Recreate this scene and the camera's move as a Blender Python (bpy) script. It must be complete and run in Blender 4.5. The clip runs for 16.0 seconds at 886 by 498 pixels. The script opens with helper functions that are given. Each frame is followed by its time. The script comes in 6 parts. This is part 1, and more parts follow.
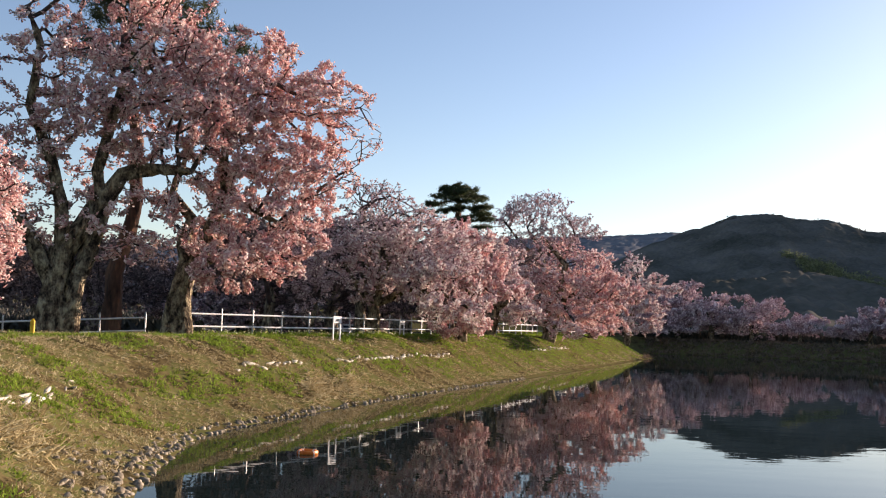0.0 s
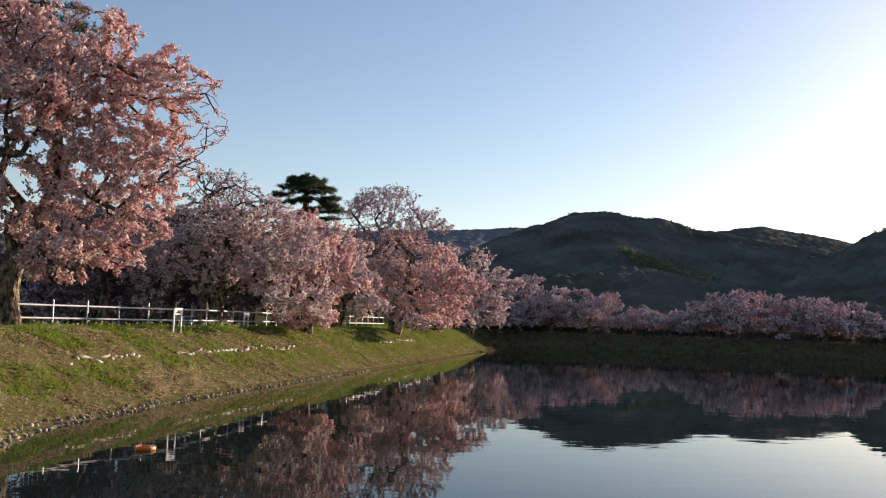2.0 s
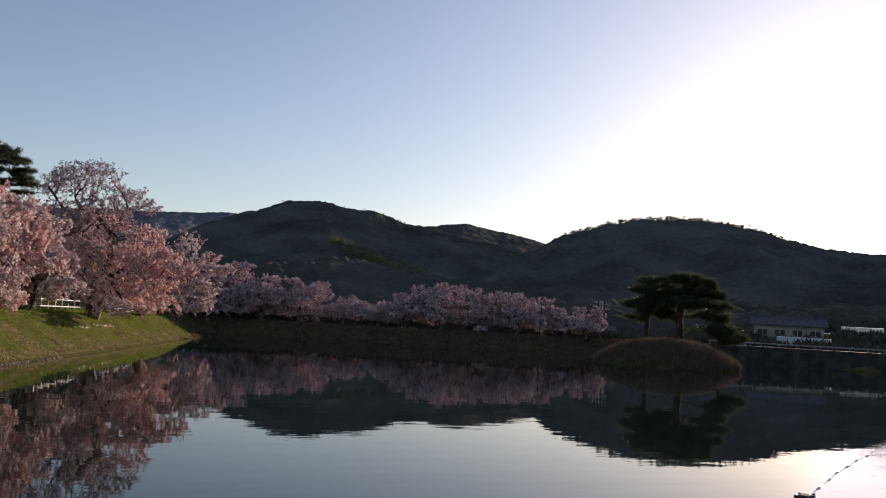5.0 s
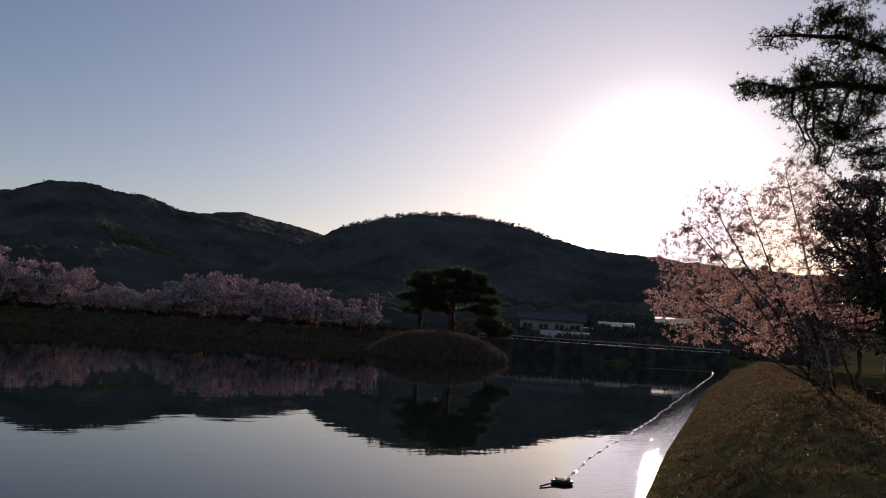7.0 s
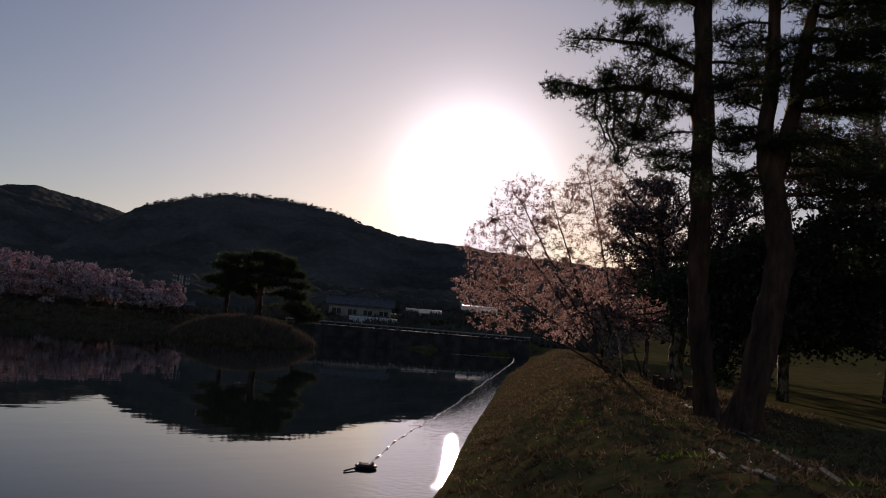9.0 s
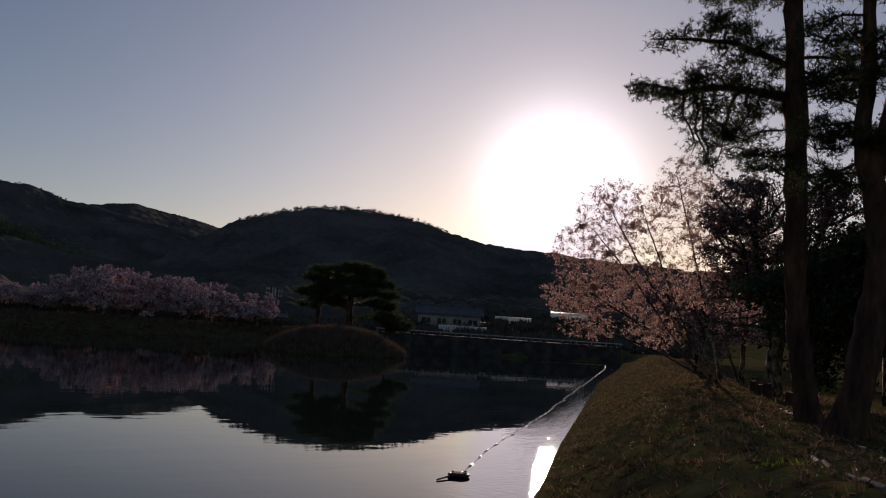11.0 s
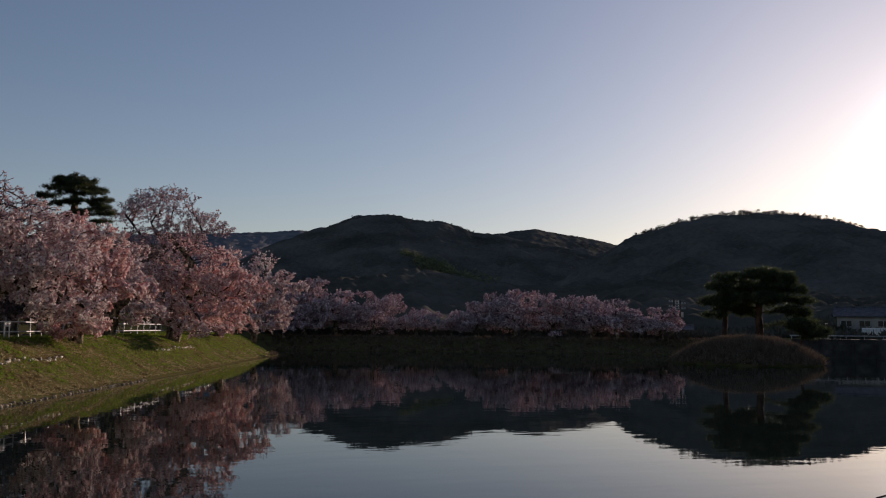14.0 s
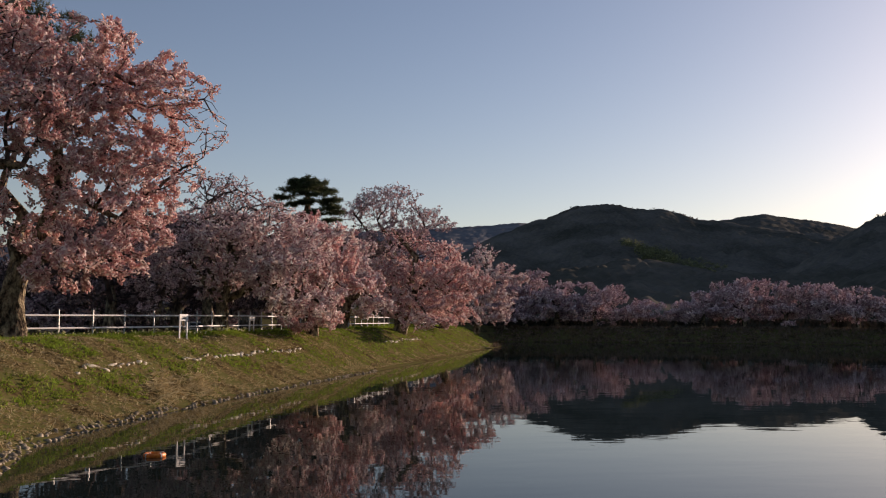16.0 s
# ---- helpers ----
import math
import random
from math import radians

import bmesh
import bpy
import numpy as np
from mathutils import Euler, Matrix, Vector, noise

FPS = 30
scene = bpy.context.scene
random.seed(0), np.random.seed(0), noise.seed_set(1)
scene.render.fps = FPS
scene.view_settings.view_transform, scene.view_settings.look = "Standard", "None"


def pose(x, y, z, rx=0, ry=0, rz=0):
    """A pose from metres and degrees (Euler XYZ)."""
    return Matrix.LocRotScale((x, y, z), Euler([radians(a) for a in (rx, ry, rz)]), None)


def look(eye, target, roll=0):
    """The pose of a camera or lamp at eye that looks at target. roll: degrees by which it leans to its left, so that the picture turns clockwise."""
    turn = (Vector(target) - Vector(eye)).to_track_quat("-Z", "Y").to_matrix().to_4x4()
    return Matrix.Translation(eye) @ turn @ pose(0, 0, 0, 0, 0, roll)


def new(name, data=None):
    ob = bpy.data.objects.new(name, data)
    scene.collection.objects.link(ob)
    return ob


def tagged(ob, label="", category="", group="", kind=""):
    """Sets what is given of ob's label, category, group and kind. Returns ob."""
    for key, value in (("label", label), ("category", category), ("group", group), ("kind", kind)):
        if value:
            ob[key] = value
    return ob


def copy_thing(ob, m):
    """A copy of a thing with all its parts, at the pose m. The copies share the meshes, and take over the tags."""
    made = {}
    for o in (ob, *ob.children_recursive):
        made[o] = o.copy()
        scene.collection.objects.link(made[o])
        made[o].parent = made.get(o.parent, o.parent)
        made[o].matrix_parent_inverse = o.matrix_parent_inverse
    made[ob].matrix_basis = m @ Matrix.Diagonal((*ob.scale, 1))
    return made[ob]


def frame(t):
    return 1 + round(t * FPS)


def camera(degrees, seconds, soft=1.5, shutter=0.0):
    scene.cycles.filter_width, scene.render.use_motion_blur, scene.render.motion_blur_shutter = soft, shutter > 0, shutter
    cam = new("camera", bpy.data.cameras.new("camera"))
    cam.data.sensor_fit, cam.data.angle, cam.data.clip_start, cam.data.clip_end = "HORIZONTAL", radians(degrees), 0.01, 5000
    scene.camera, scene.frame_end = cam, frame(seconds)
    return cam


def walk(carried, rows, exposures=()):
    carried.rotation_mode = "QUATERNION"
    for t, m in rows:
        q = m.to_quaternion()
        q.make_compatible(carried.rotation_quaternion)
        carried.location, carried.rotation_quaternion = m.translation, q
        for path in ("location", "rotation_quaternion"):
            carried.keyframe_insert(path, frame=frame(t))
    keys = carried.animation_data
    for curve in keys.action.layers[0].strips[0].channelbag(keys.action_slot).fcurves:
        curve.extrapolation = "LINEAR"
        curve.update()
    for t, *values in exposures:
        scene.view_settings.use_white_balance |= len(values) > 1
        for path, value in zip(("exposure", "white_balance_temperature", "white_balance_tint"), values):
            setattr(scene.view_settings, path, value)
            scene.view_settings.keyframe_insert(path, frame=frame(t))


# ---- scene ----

cam = camera(49.68, 16.0, soft=1.1)
EYE = (0.0, 0.0, 3.07)
# seconds, heading, tilt, lean
PAN = [
    (0.00, -0.00, 4.42, -1.82),
    (0.50, -2.31, 4.35, -1.97),
    (1.00, -4.74, 4.53, -2.06),
    (1.50, -6.40, 4.31, -1.89),
    (2.00, -9.14, 4.27, -2.00),
    (2.50, -12.41, 4.27, -2.02),
    (3.00, -15.50, 4.03, -1.66),
    (3.50, -18.62, 4.16, -2.02),
    (4.00, -21.97, 4.10, -2.41),
    (4.20, -22.88, 4.14, -2.49),
    (6.30, -34.23, 4.55, -3.85),
    (6.50, -35.93, 4.51, -3.68),
    (7.00, -39.57, 4.71, -3.92),
    (7.50, -42.56, 5.06, -3.71),
    (8.00, -46.10, 5.10, -3.62),
    (8.50, -48.97, 4.96, -4.60),
    (8.70, -49.90, 4.76, -4.76),
    (9.75, -51.90, 4.90, -4.60),
    (10.80, -47.47, 4.97, -4.15),
    (11.00, -45.64, 4.80, -3.87),
    (11.50, -41.84, 4.77, -3.48),
    (12.00, -37.95, 4.58, -2.31),
    (12.50, -33.89, 4.69, -1.49),
    (13.00, -29.04, 4.81, -1.01),
    (13.50, -26.01, 4.98, -0.93),
    (14.00, -22.07, 4.74, -0.66),
    (14.50, -18.96, 4.65, -0.56),
    (15.00, -15.90, 4.55, -0.45),
    (15.50, -12.30, 4.47, 0.10),
    (16.00, -8.96, 4.14, -0.19),
]
walk(cam, [(t, pose(*EYE) @ pose(0, 0, 0, 0, 0, y) @ pose(0, 0, 0, 90 + p) @ pose(0, 0, 0, 0, 0, -r)) for t, y, p, r in PAN],
     exposures=[(0.0, 1.11, 6980, 24), (2, 0.80, 7050, 22), (4, 0.57, 7050, 23), (6.5, -0.23, 6850, 29), (8.7, -0.84, 6950, 30), (11, -0.92, 6900, 29),
                (12.5, -0.48, 6850, 29), (14, -0.35, 6900, 27), (16, 0.20, 7450, 29)])

# ---- light ----
SUN_HEADING, SUN_HEIGHT = -52.4, 9.2
world = bpy.data.worlds.new("sky")
scene.world = world
world.use_nodes = True
wn = world.node_tree
sky = wn.nodes.new("ShaderNodeTexSky")
sky.sky_type = "NISHITA"
sky.sun_disc = False
sky.sun_elevation = radians(SUN_HEIGHT)
sky.sun_rotation = radians(-SUN_HEADING)
sky.altitude = 700
sky.air_density = 1.0
sky.dust_density = 0.55
sky.ozone_density = 2.0
wn.nodes["Background"].inputs["Strength"].default_value = 0.108
# circumsolar haze: the sky whitens within a few degrees of the sun
where = wn.nodes.new("ShaderNodeTexCoord")
toward = wn.nodes.new("ShaderNodeVectorMath")
toward.operation = "DOT_PRODUCT"
toward.inputs[1].default_value = (-math.sin(radians(SUN_HEADING)) * math.cos(radians(SUN_HEIGHT)), math.cos(radians(SUN_HEADING)) * math.cos(radians(SUN_HEIGHT)), math.sin(radians(SUN_HEIGHT)))
wn.links.new(where.outputs["Generated"], toward.inputs[0])
above = wn.nodes.new("ShaderNodeMath")
above.operation = "MAXIMUM"
above.inputs[1].default_value = 0.0
wn.links.new(toward.outputs["Value"], above.inputs[0])
fall = wn.nodes.new("ShaderNodeMath")
fall.operation = "POWER"
fall.inputs[1].default_value = 480.0
wn.links.new(above.outputs[0], fall.inputs[0])
haze = wn.nodes.new("ShaderNodeMixRGB")
haze.blend_type = "ADD"
haze.inputs["Color2"].default_value = (20.5, 21.6, 23.6, 1)
wn.links.new(fall.outputs[0], haze.inputs["Fac"])
wn.links.new(sky.outputs[0], haze.inputs["Color1"])
wide = wn.nodes.new("ShaderNodeMath")
wide.operation = "POWER"
wide.inputs[1].default_value = 14.0
wn.links.new(above.outputs[0], wide.inputs[0])
aureole = wn.nodes.new("ShaderNodeMixRGB")
aureole.blend_type = "ADD"
aureole.inputs["Color2"].default_value = (1.9, 1.98, 2.1, 1)
wn.links.new(wide.outputs[0], aureole.inputs["Fac"])
wn.links.new(haze.outputs[0], aureole.inputs["Color1"])
level = wn.nodes.new("ShaderNodeMixRGB")
level.blend_type = "DARKEN"
level.inputs["Fac"].default_value = 1.0
level.inputs["Color2"].default_value = (19.0, 19.0, 19.5, 1)
wn.links.new(aureole.outputs[0], level.inputs["Color1"])
wn.links.new(level.outputs[0], wn.nodes["Background"].inputs["Color"])
sun = new("sun", bpy.data.lights.new("sun", "SUN"))
sun.data.energy, sun.data.angle, sun.data.color = 5.0, radians(0.53), (1.0, 0.875, 0.73)
toward_sun = Vector((-math.sin(radians(SUN_HEADING)) * math.cos(radians(SUN_HEIGHT)),
                     math.cos(radians(SUN_HEADING)) * math.cos(radians(SUN_HEIGHT)), math.sin(radians(SUN_HEIGHT))))
sun.matrix_world = look(toward_sun * 100, (0, 0, 0))


# ---- materials ----
def material(name, colors, scale=4.0, fine=40.0, rough=0.8, bump=0.2, bump_size=0.02, metal=0.0, island=0.0,
             translucent=0.0, specular=0.3, stops=None, each=0.0, stretch=1.0):
    """Ramp of colours over two scales of noise, with relief; island: change from piece to piece of one mesh."""
    mat = bpy.data.materials.new(name)
    mat.use_nodes = True
    nt = mat.node_tree
    n, l = nt.nodes, nt.links
    bsdf = n["Principled BSDF"]
    co = n.new("ShaderNodeTexCoord")
    a, b = n.new("ShaderNodeTexNoise"), n.new("ShaderNodeTexNoise")
    a.inputs["Scale"].default_value, a.inputs["Detail"].default_value = scale, 5
    b.inputs["Scale"].default_value, b.inputs["Detail"].default_value = fine, 3
    mapping = n.new("ShaderNodeMapping")
    mapping.inputs["Scale"].default_value = (1, 1, stretch)
    l.new(co.outputs["Object"], mapping.inputs["Vector"])
    for t in (a, b):
        l.new(mapping.outputs[0], t.inputs["Vector"])
    mix = n.new("ShaderNodeMath")
    mix.operation = "MULTIPLY_ADD"
    mix.inputs[1].default_value = 0.4
    l.new(b.outputs["Fac"], mix.inputs[0])
    off = n.new("ShaderNodeMath")
    off.operation = "MULTIPLY_ADD"
    off.inputs[1].default_value, off.inputs[2].default_value = 0.9, -0.15
    l.new(a.outputs["Fac"], off.inputs[0])
    l.new(off.outputs[0], mix.inputs[2])
    fac = mix.outputs[0]
    for amount, node, socket in ((island, "ShaderNodeNewGeometry", "Random Per Island"), (each, "ShaderNodeObjectInfo", "Random")):
        if amount:
            g = n.new(node)
            add = n.new("ShaderNodeMath")
            add.operation = "MULTIPLY_ADD"
            add.inputs[1].default_value = amount
            l.new(g.outputs[socket], add.inputs[0])
            sub = n.new("ShaderNodeMath")
            sub.operation = "SUBTRACT"
            sub.inputs[1].default_value = amount / 2
            l.new(fac, sub.inputs[0])
            l.new(sub.outputs[0], add.inputs[2])
            fac = add.outputs[0]
    ramp = n.new("ShaderNodeValToRGB")
    e = ramp.color_ramp.elements
    stops = stops or [0.3 + 0.4 * i / max(1, len(colors) - 1) for i in range(len(colors))]
    while len(e) < len(colors):
        e.new(0.5)
    for el, p, c in zip(e, stops, colors):
        el.position, el.color = p, (*c, 1)
    l.new(fac, ramp.inputs["Fac"])
    l.new(ramp.outputs["Color"], bsdf.inputs["Base Color"])
    bsdf.inputs["Roughness"].default_value = rough
    bsdf.inputs["Metallic"].default_value = metal
    bsdf.inputs["Specular IOR Level"].default_value = specular
    if bump:
        bp = n.new("ShaderNodeBump")
        bp.inputs["Strength"].default_value, bp.inputs["Distance"].default_value = bump, bump_size
        l.new(mix.outputs[0], bp.inputs["Height"])
        l.new(bp.outputs["Normal"], bsdf.inputs["Normal"])
    if translucent:
        tr, ms = n.new("ShaderNodeBsdfTranslucent"), n.new("ShaderNodeMixShader")
        l.new(ramp.outputs["Color"], tr.inputs["Color"])
        ms.inputs[0].default_value = translucent
        l.new(bsdf.outputs[0], ms.inputs[1])
        l.new(tr.outputs[0], ms.inputs[2])
        l.new(ms.outputs[0], n["Material Output"].inputs["Surface"])
    return mat


def water_material():
    mat = bpy.data.materials.new("pond_water")
    mat.use_nodes = True
    n, l = mat.node_tree.nodes, mat.node_tree.links
    bsdf = n["Principled BSDF"]
    bsdf.inputs["Base Color"].default_value = (0.012, 0.02, 0.018, 1)
    bsdf.inputs["Roughness"].default_value = 0.0
    bsdf.inputs["IOR"].default_value = 1.185
    co, m1, m2 = n.new("ShaderNodeTexCoord"), n.new("ShaderNodeMapping"), n.new("ShaderNodeMapping")
    m1.inputs["Rotation"].default_value = (0, 0, 0.5)
    m1.inputs["Scale"].default_value = (0.35, 0.9, 1)
    m2.inputs["Scale"].default_value = (2.2, 4.0, 1)
    w1, w2 = n.new("ShaderNodeTexNoise"), n.new("ShaderNodeTexNoise")
    for m, w in ((m1, w1), (m2, w2)):
        w.inputs["Scale"].default_value, w.inputs["Detail"].default_value = 1.0, 2
        l.new(co.outputs["Object"], m.inputs["Vector"])
        l.new(m.outputs[0], w.inputs["Vector"])
    add = n.new("ShaderNodeMath")
    add.operation = "MULTIPLY_ADD"
    add.inputs[1].default_value = 0.16
    l.new(w2.outputs["Fac"], add.inputs[0])
    l.new(w1.outputs["Fac"], add.inputs[2])
    bp = n.new("ShaderNodeBump")
    bp.inputs["Strength"].default_value, bp.inputs["Distance"].default_value = 1.0, WAVES
    # short wavelets lap at the straight bank
    off, near, lap, tot = n.new("ShaderNodeVectorMath"), n.new("ShaderNodeMapRange"), n.new("ShaderNodeTexNoise"), n.new("ShaderNodeMath")
    off.operation = "DOT_PRODUCT"
    off.inputs[1].default_value = (-0.542, 0.84, 0)
    l.new(co.outputs["Object"], off.inputs[0])
    l.new(off.outputs["Value"], near.inputs["Value"])
    near.inputs["From Min"].default_value, near.inputs["From Max"].default_value = 2.0, 3.9
    near.inputs["To Min"].default_value, near.inputs["To Max"].default_value = 2.2, 0.0
    lap.inputs["Scale"].default_value, lap.inputs["Detail"].default_value = 5.0, 3
    l.new(co.outputs["Object"], lap.inputs["Vector"])
    tot.operation = "MULTIPLY_ADD"
    l.new(lap.outputs["Fac"], tot.inputs[0])
    l.new(near.outputs[0], tot.inputs[1])
    l.new(add.outputs[0], tot.inputs[2])
    l.new(tot.outputs[0], bp.inputs["Height"])
    l.new(bp.outputs["Normal"], bsdf.inputs["Normal"])
    return mat


WAVES = 0.003
WATER = water_material()
TURF = material("bank_turf", [(0.055, 0.042, 0.02), (0.13, 0.1, 0.046), (0.1, 0.105, 0.034), (0.17, 0.135, 0.068)], scale=0.8, fine=5.0,
                rough=1.0, bump=0.6, bump_size=0.06, specular=0.0, stops=[0.34, 0.45, 0.55, 0.68])
STRAW = material("straw", [(0.27, 0.205, 0.1), (0.45, 0.36, 0.19), (0.66, 0.57, 0.35)], scale=3, rough=0.8, bump=0, island=0.5, translucent=0.25, specular=0.0)
GRASS = material("fresh_grass", [(0.13, 0.155, 0.028), (0.19, 0.27, 0.04), (0.27, 0.39, 0.06)], scale=2, rough=0.7, bump=0, island=0.5, translucent=0.35, specular=0.0)
REED = material("dry_reed", [(0.11, 0.08, 0.056), (0.18, 0.13, 0.095), (0.25, 0.19, 0.14)], scale=2, rough=0.9, bump=0, island=0.5, translucent=0.12, specular=0.0)
STONE = material("river_stone", [(0.12, 0.10, 0.072), (0.25, 0.208, 0.15), (0.41, 0.355, 0.265)], scale=2.5, fine=30, specular=0.1, rough=0.95, bump=0.5, bump_size=0.02, each=0.25)
SLAB = material("pale_stone", [(0.3, 0.265, 0.2), (0.5, 0.45, 0.36), (0.7, 0.65, 0.54)], scale=2, fine=30, rough=0.85, bump=0.5, each=0.3)
BARK = material("cherry_bark", [(0.03, 0.022, 0.017), (0.15, 0.115, 0.078), (0.44, 0.37, 0.24)], scale=4.5, fine=17, rough=0.9, bump=1.0, bump_size=0.3, specular=0.05, stretch=0.6, stops=[0.36, 0.48, 0.66])
TWIG = material("twig_bark", [(0.03, 0.022, 0.02), (0.075, 0.056, 0.05), (0.15, 0.115, 0.1)], scale=2, fine=20, rough=0.9, bump=0.3, specular=0.05)
PINEBARK = material("pine_bark", [(0.03, 0.02, 0.017), (0.09, 0.05, 0.035), (0.19, 0.10, 0.06)], scale=2.0, fine=10, rough=0.95, bump=1.0, bump_size=0.08, specular=0.1, stretch=0.3)
BLOSSOM = material("pink_blossom", [(0.65, 0.395, 0.385), (0.88, 0.645, 0.605), (0.99, 0.895, 0.855)], scale=0.6, fine=6, rough=0.8, bump=0, island=0.8, translucent=0.46, specular=0.0)
DARKBUD = material("dark_bud_twigs", [(0.10, 0.072, 0.068), (0.19, 0.14, 0.13), (0.32, 0.24, 0.225)], scale=0.6, fine=6, rough=0.9, bump=0, island=0.6, translucent=0.3, specular=0.0)
PALE = material("pale_blossom", [(0.61, 0.43, 0.43), (0.83, 0.68, 0.655), (0.96, 0.91, 0.88)], scale=0.6, fine=6, rough=0.8, bump=0, island=0.8, translucent=0.44, specular=0.0)
BUD = material("budding_blossom", [(0.48, 0.34, 0.36), (0.70, 0.55, 0.56), (0.88, 0.76, 0.76)], scale=0.6, fine=6, rough=0.8, bump=0, island=0.75, translucent=0.4, specular=0.0)
NEEDLE = material("pine_needles", [(0.03, 0.042, 0.018), (0.055, 0.074, 0.03), (0.09, 0.108, 0.046)], scale=0.7, fine=8, rough=0.55, bump=0, island=0.5, translucent=0.4, specular=0.3)
LEAF = material("evergreen_leaves", [(0.012, 0.025, 0.008), (0.03, 0.055, 0.016), (0.06, 0.09, 0.03)], scale=0.7, fine=8, rough=0.5, bump=0, island=0.5, translucent=0.2)
# aerial haze is put into these three colours: nearer woods darker, farther ones paler
WOODS = material("hazed_hill_woods", [(0.06, 0.062, 0.052), (0.108, 0.104, 0.09), (0.16, 0.15, 0.132)], scale=0.02, fine=0.35, rough=1.0, bump=0.2, bump_size=0.4, island=0.22, specular=0.0)
HAZEWOODS = material("haze_grey_woods", [(0.13, 0.14, 0.145), (0.18, 0.185, 0.195), (0.23, 0.23, 0.235)], scale=0.012, fine=0.2, rough=1.0, bump=0.1, bump_size=0.3, specular=0.0, island=0.2)
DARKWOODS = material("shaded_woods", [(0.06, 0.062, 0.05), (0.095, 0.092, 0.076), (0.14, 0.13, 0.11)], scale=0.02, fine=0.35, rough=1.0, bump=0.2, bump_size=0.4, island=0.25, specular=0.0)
BAMBOO = material("bamboo_leaves", [(0.13, 0.14, 0.075), (0.19, 0.205, 0.105), (0.26, 0.275, 0.145)], scale=0.05, fine=0.5, rough=0.9, bump=0, island=0.4, translucent=0.3, specular=0.0)
FARPINK = material("far_blossom", [(0.43, 0.29, 0.31), (0.66, 0.49, 0.50), (0.90, 0.77, 0.76)], scale=0.5, fine=4, rough=0.8, bump=0, island=0.7, translucent=0.25, specular=0.0)
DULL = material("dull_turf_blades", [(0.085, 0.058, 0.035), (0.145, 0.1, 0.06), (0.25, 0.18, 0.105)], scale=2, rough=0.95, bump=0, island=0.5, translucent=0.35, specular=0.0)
WHITEPAINT = material("white_paint", [(0.62, 0.6, 0.56), (0.78, 0.77, 0.74), (0.84, 0.83, 0.8)], scale=3, fine=40, rough=0.5, bump=0.1)
LOG = material("weathered_log", [(0.05, 0.042, 0.035), (0.1, 0.085, 0.07), (0.17, 0.15, 0.13)], scale=2, fine=25, rough=0.9, bump=0.5, each=0.3)
STEEL = material("galvanised_steel", [(0.22, 0.22, 0.22), (0.38, 0.38, 0.37), (0.5, 0.5, 0.48)], scale=4, fine=50, rough=0.45, metal=0.6, bump=0.1)
CONCRETE = material("concrete", [(0.03, 0.026, 0.022), (0.06, 0.054, 0.047), (0.11, 0.1, 0.09)], scale=0.8, fine=12, rough=0.9, bump=0.4)
ASPHALT = material("asphalt", [(0.035, 0.035, 0.036), (0.055, 0.055, 0.055), (0.085, 0.083, 0.08)], scale=0.7, fine=60, rough=0.9, bump=0.3)
GRAVEL = material("park_gravel", [(0.10, 0.085, 0.072), (0.16, 0.138, 0.118), (0.23, 0.2, 0.172)], scale=0.35, fine=14, rough=0.95, bump=0.4, specular=0.05)
YELLOW = material("yellow_paint", [(0.6, 0.32, 0.01), (0.8, 0.46, 0.02), (0.85, 0.55, 0.06)], scale=4, rough=0.5, bump=0.1)
ORANGE = material("orange_plastic", [(0.7, 0.12, 0.01), (0.85, 0.2, 0.02), (0.9, 0.3, 0.05)], scale=6, rough=0.4, bump=0.05)
RUBBER = material("black_rubber", [(0.012, 0.012, 0.012), (0.025, 0.024, 0.023), (0.05, 0.048, 0.045)], scale=6, rough=0.6, bump=0.2)
DARKMARK = material("dark_lettering", [(0.05, 0.05, 0.05), (0.09, 0.09, 0.09)], scale=9, rough=0.7, bump=0)
FOAM = material("white_float", [(0.86, 0.86, 0.84), (0.94, 0.94, 0.92)], scale=8, rough=0.3, bump=0.0, specular=1.0, translucent=0.6)
VINYL = material("greenhouse_vinyl", [(0.86, 0.87, 0.84), (0.94, 0.94, 0.9)], scale=1.5, rough=0.16, bump=0.0, translucent=0.6, specular=0.9)
YOUNG = material("young_leaf_and_blossom", [(0.36, 0.2, 0.165), (0.56, 0.35, 0.295), (0.78, 0.56, 0.48)], scale=0.6, fine=6, rough=0.7, bump=0, island=0.75, translucent=0.55, specular=0.0)
TILE = material("grey_roof_tile", [(0.05, 0.05, 0.055), (0.09, 0.09, 0.1), (0.14, 0.14, 0.15)], scale=1.5, fine=14, rough=0.5, bump=0.3, bump_size=0.05, specular=0.1)
PLASTER = material("plaster", [(0.2, 0.19, 0.17), (0.3, 0.29, 0.26), (0.4, 0.38, 0.35)], scale=0.7, fine=20, rough=0.9, bump=0.2)
GLASS = material("dark_window_glass", [(0.015, 0.018, 0.02), (0.03, 0.035, 0.04)], scale=1, rough=0.1, bump=0, specular=0.25)


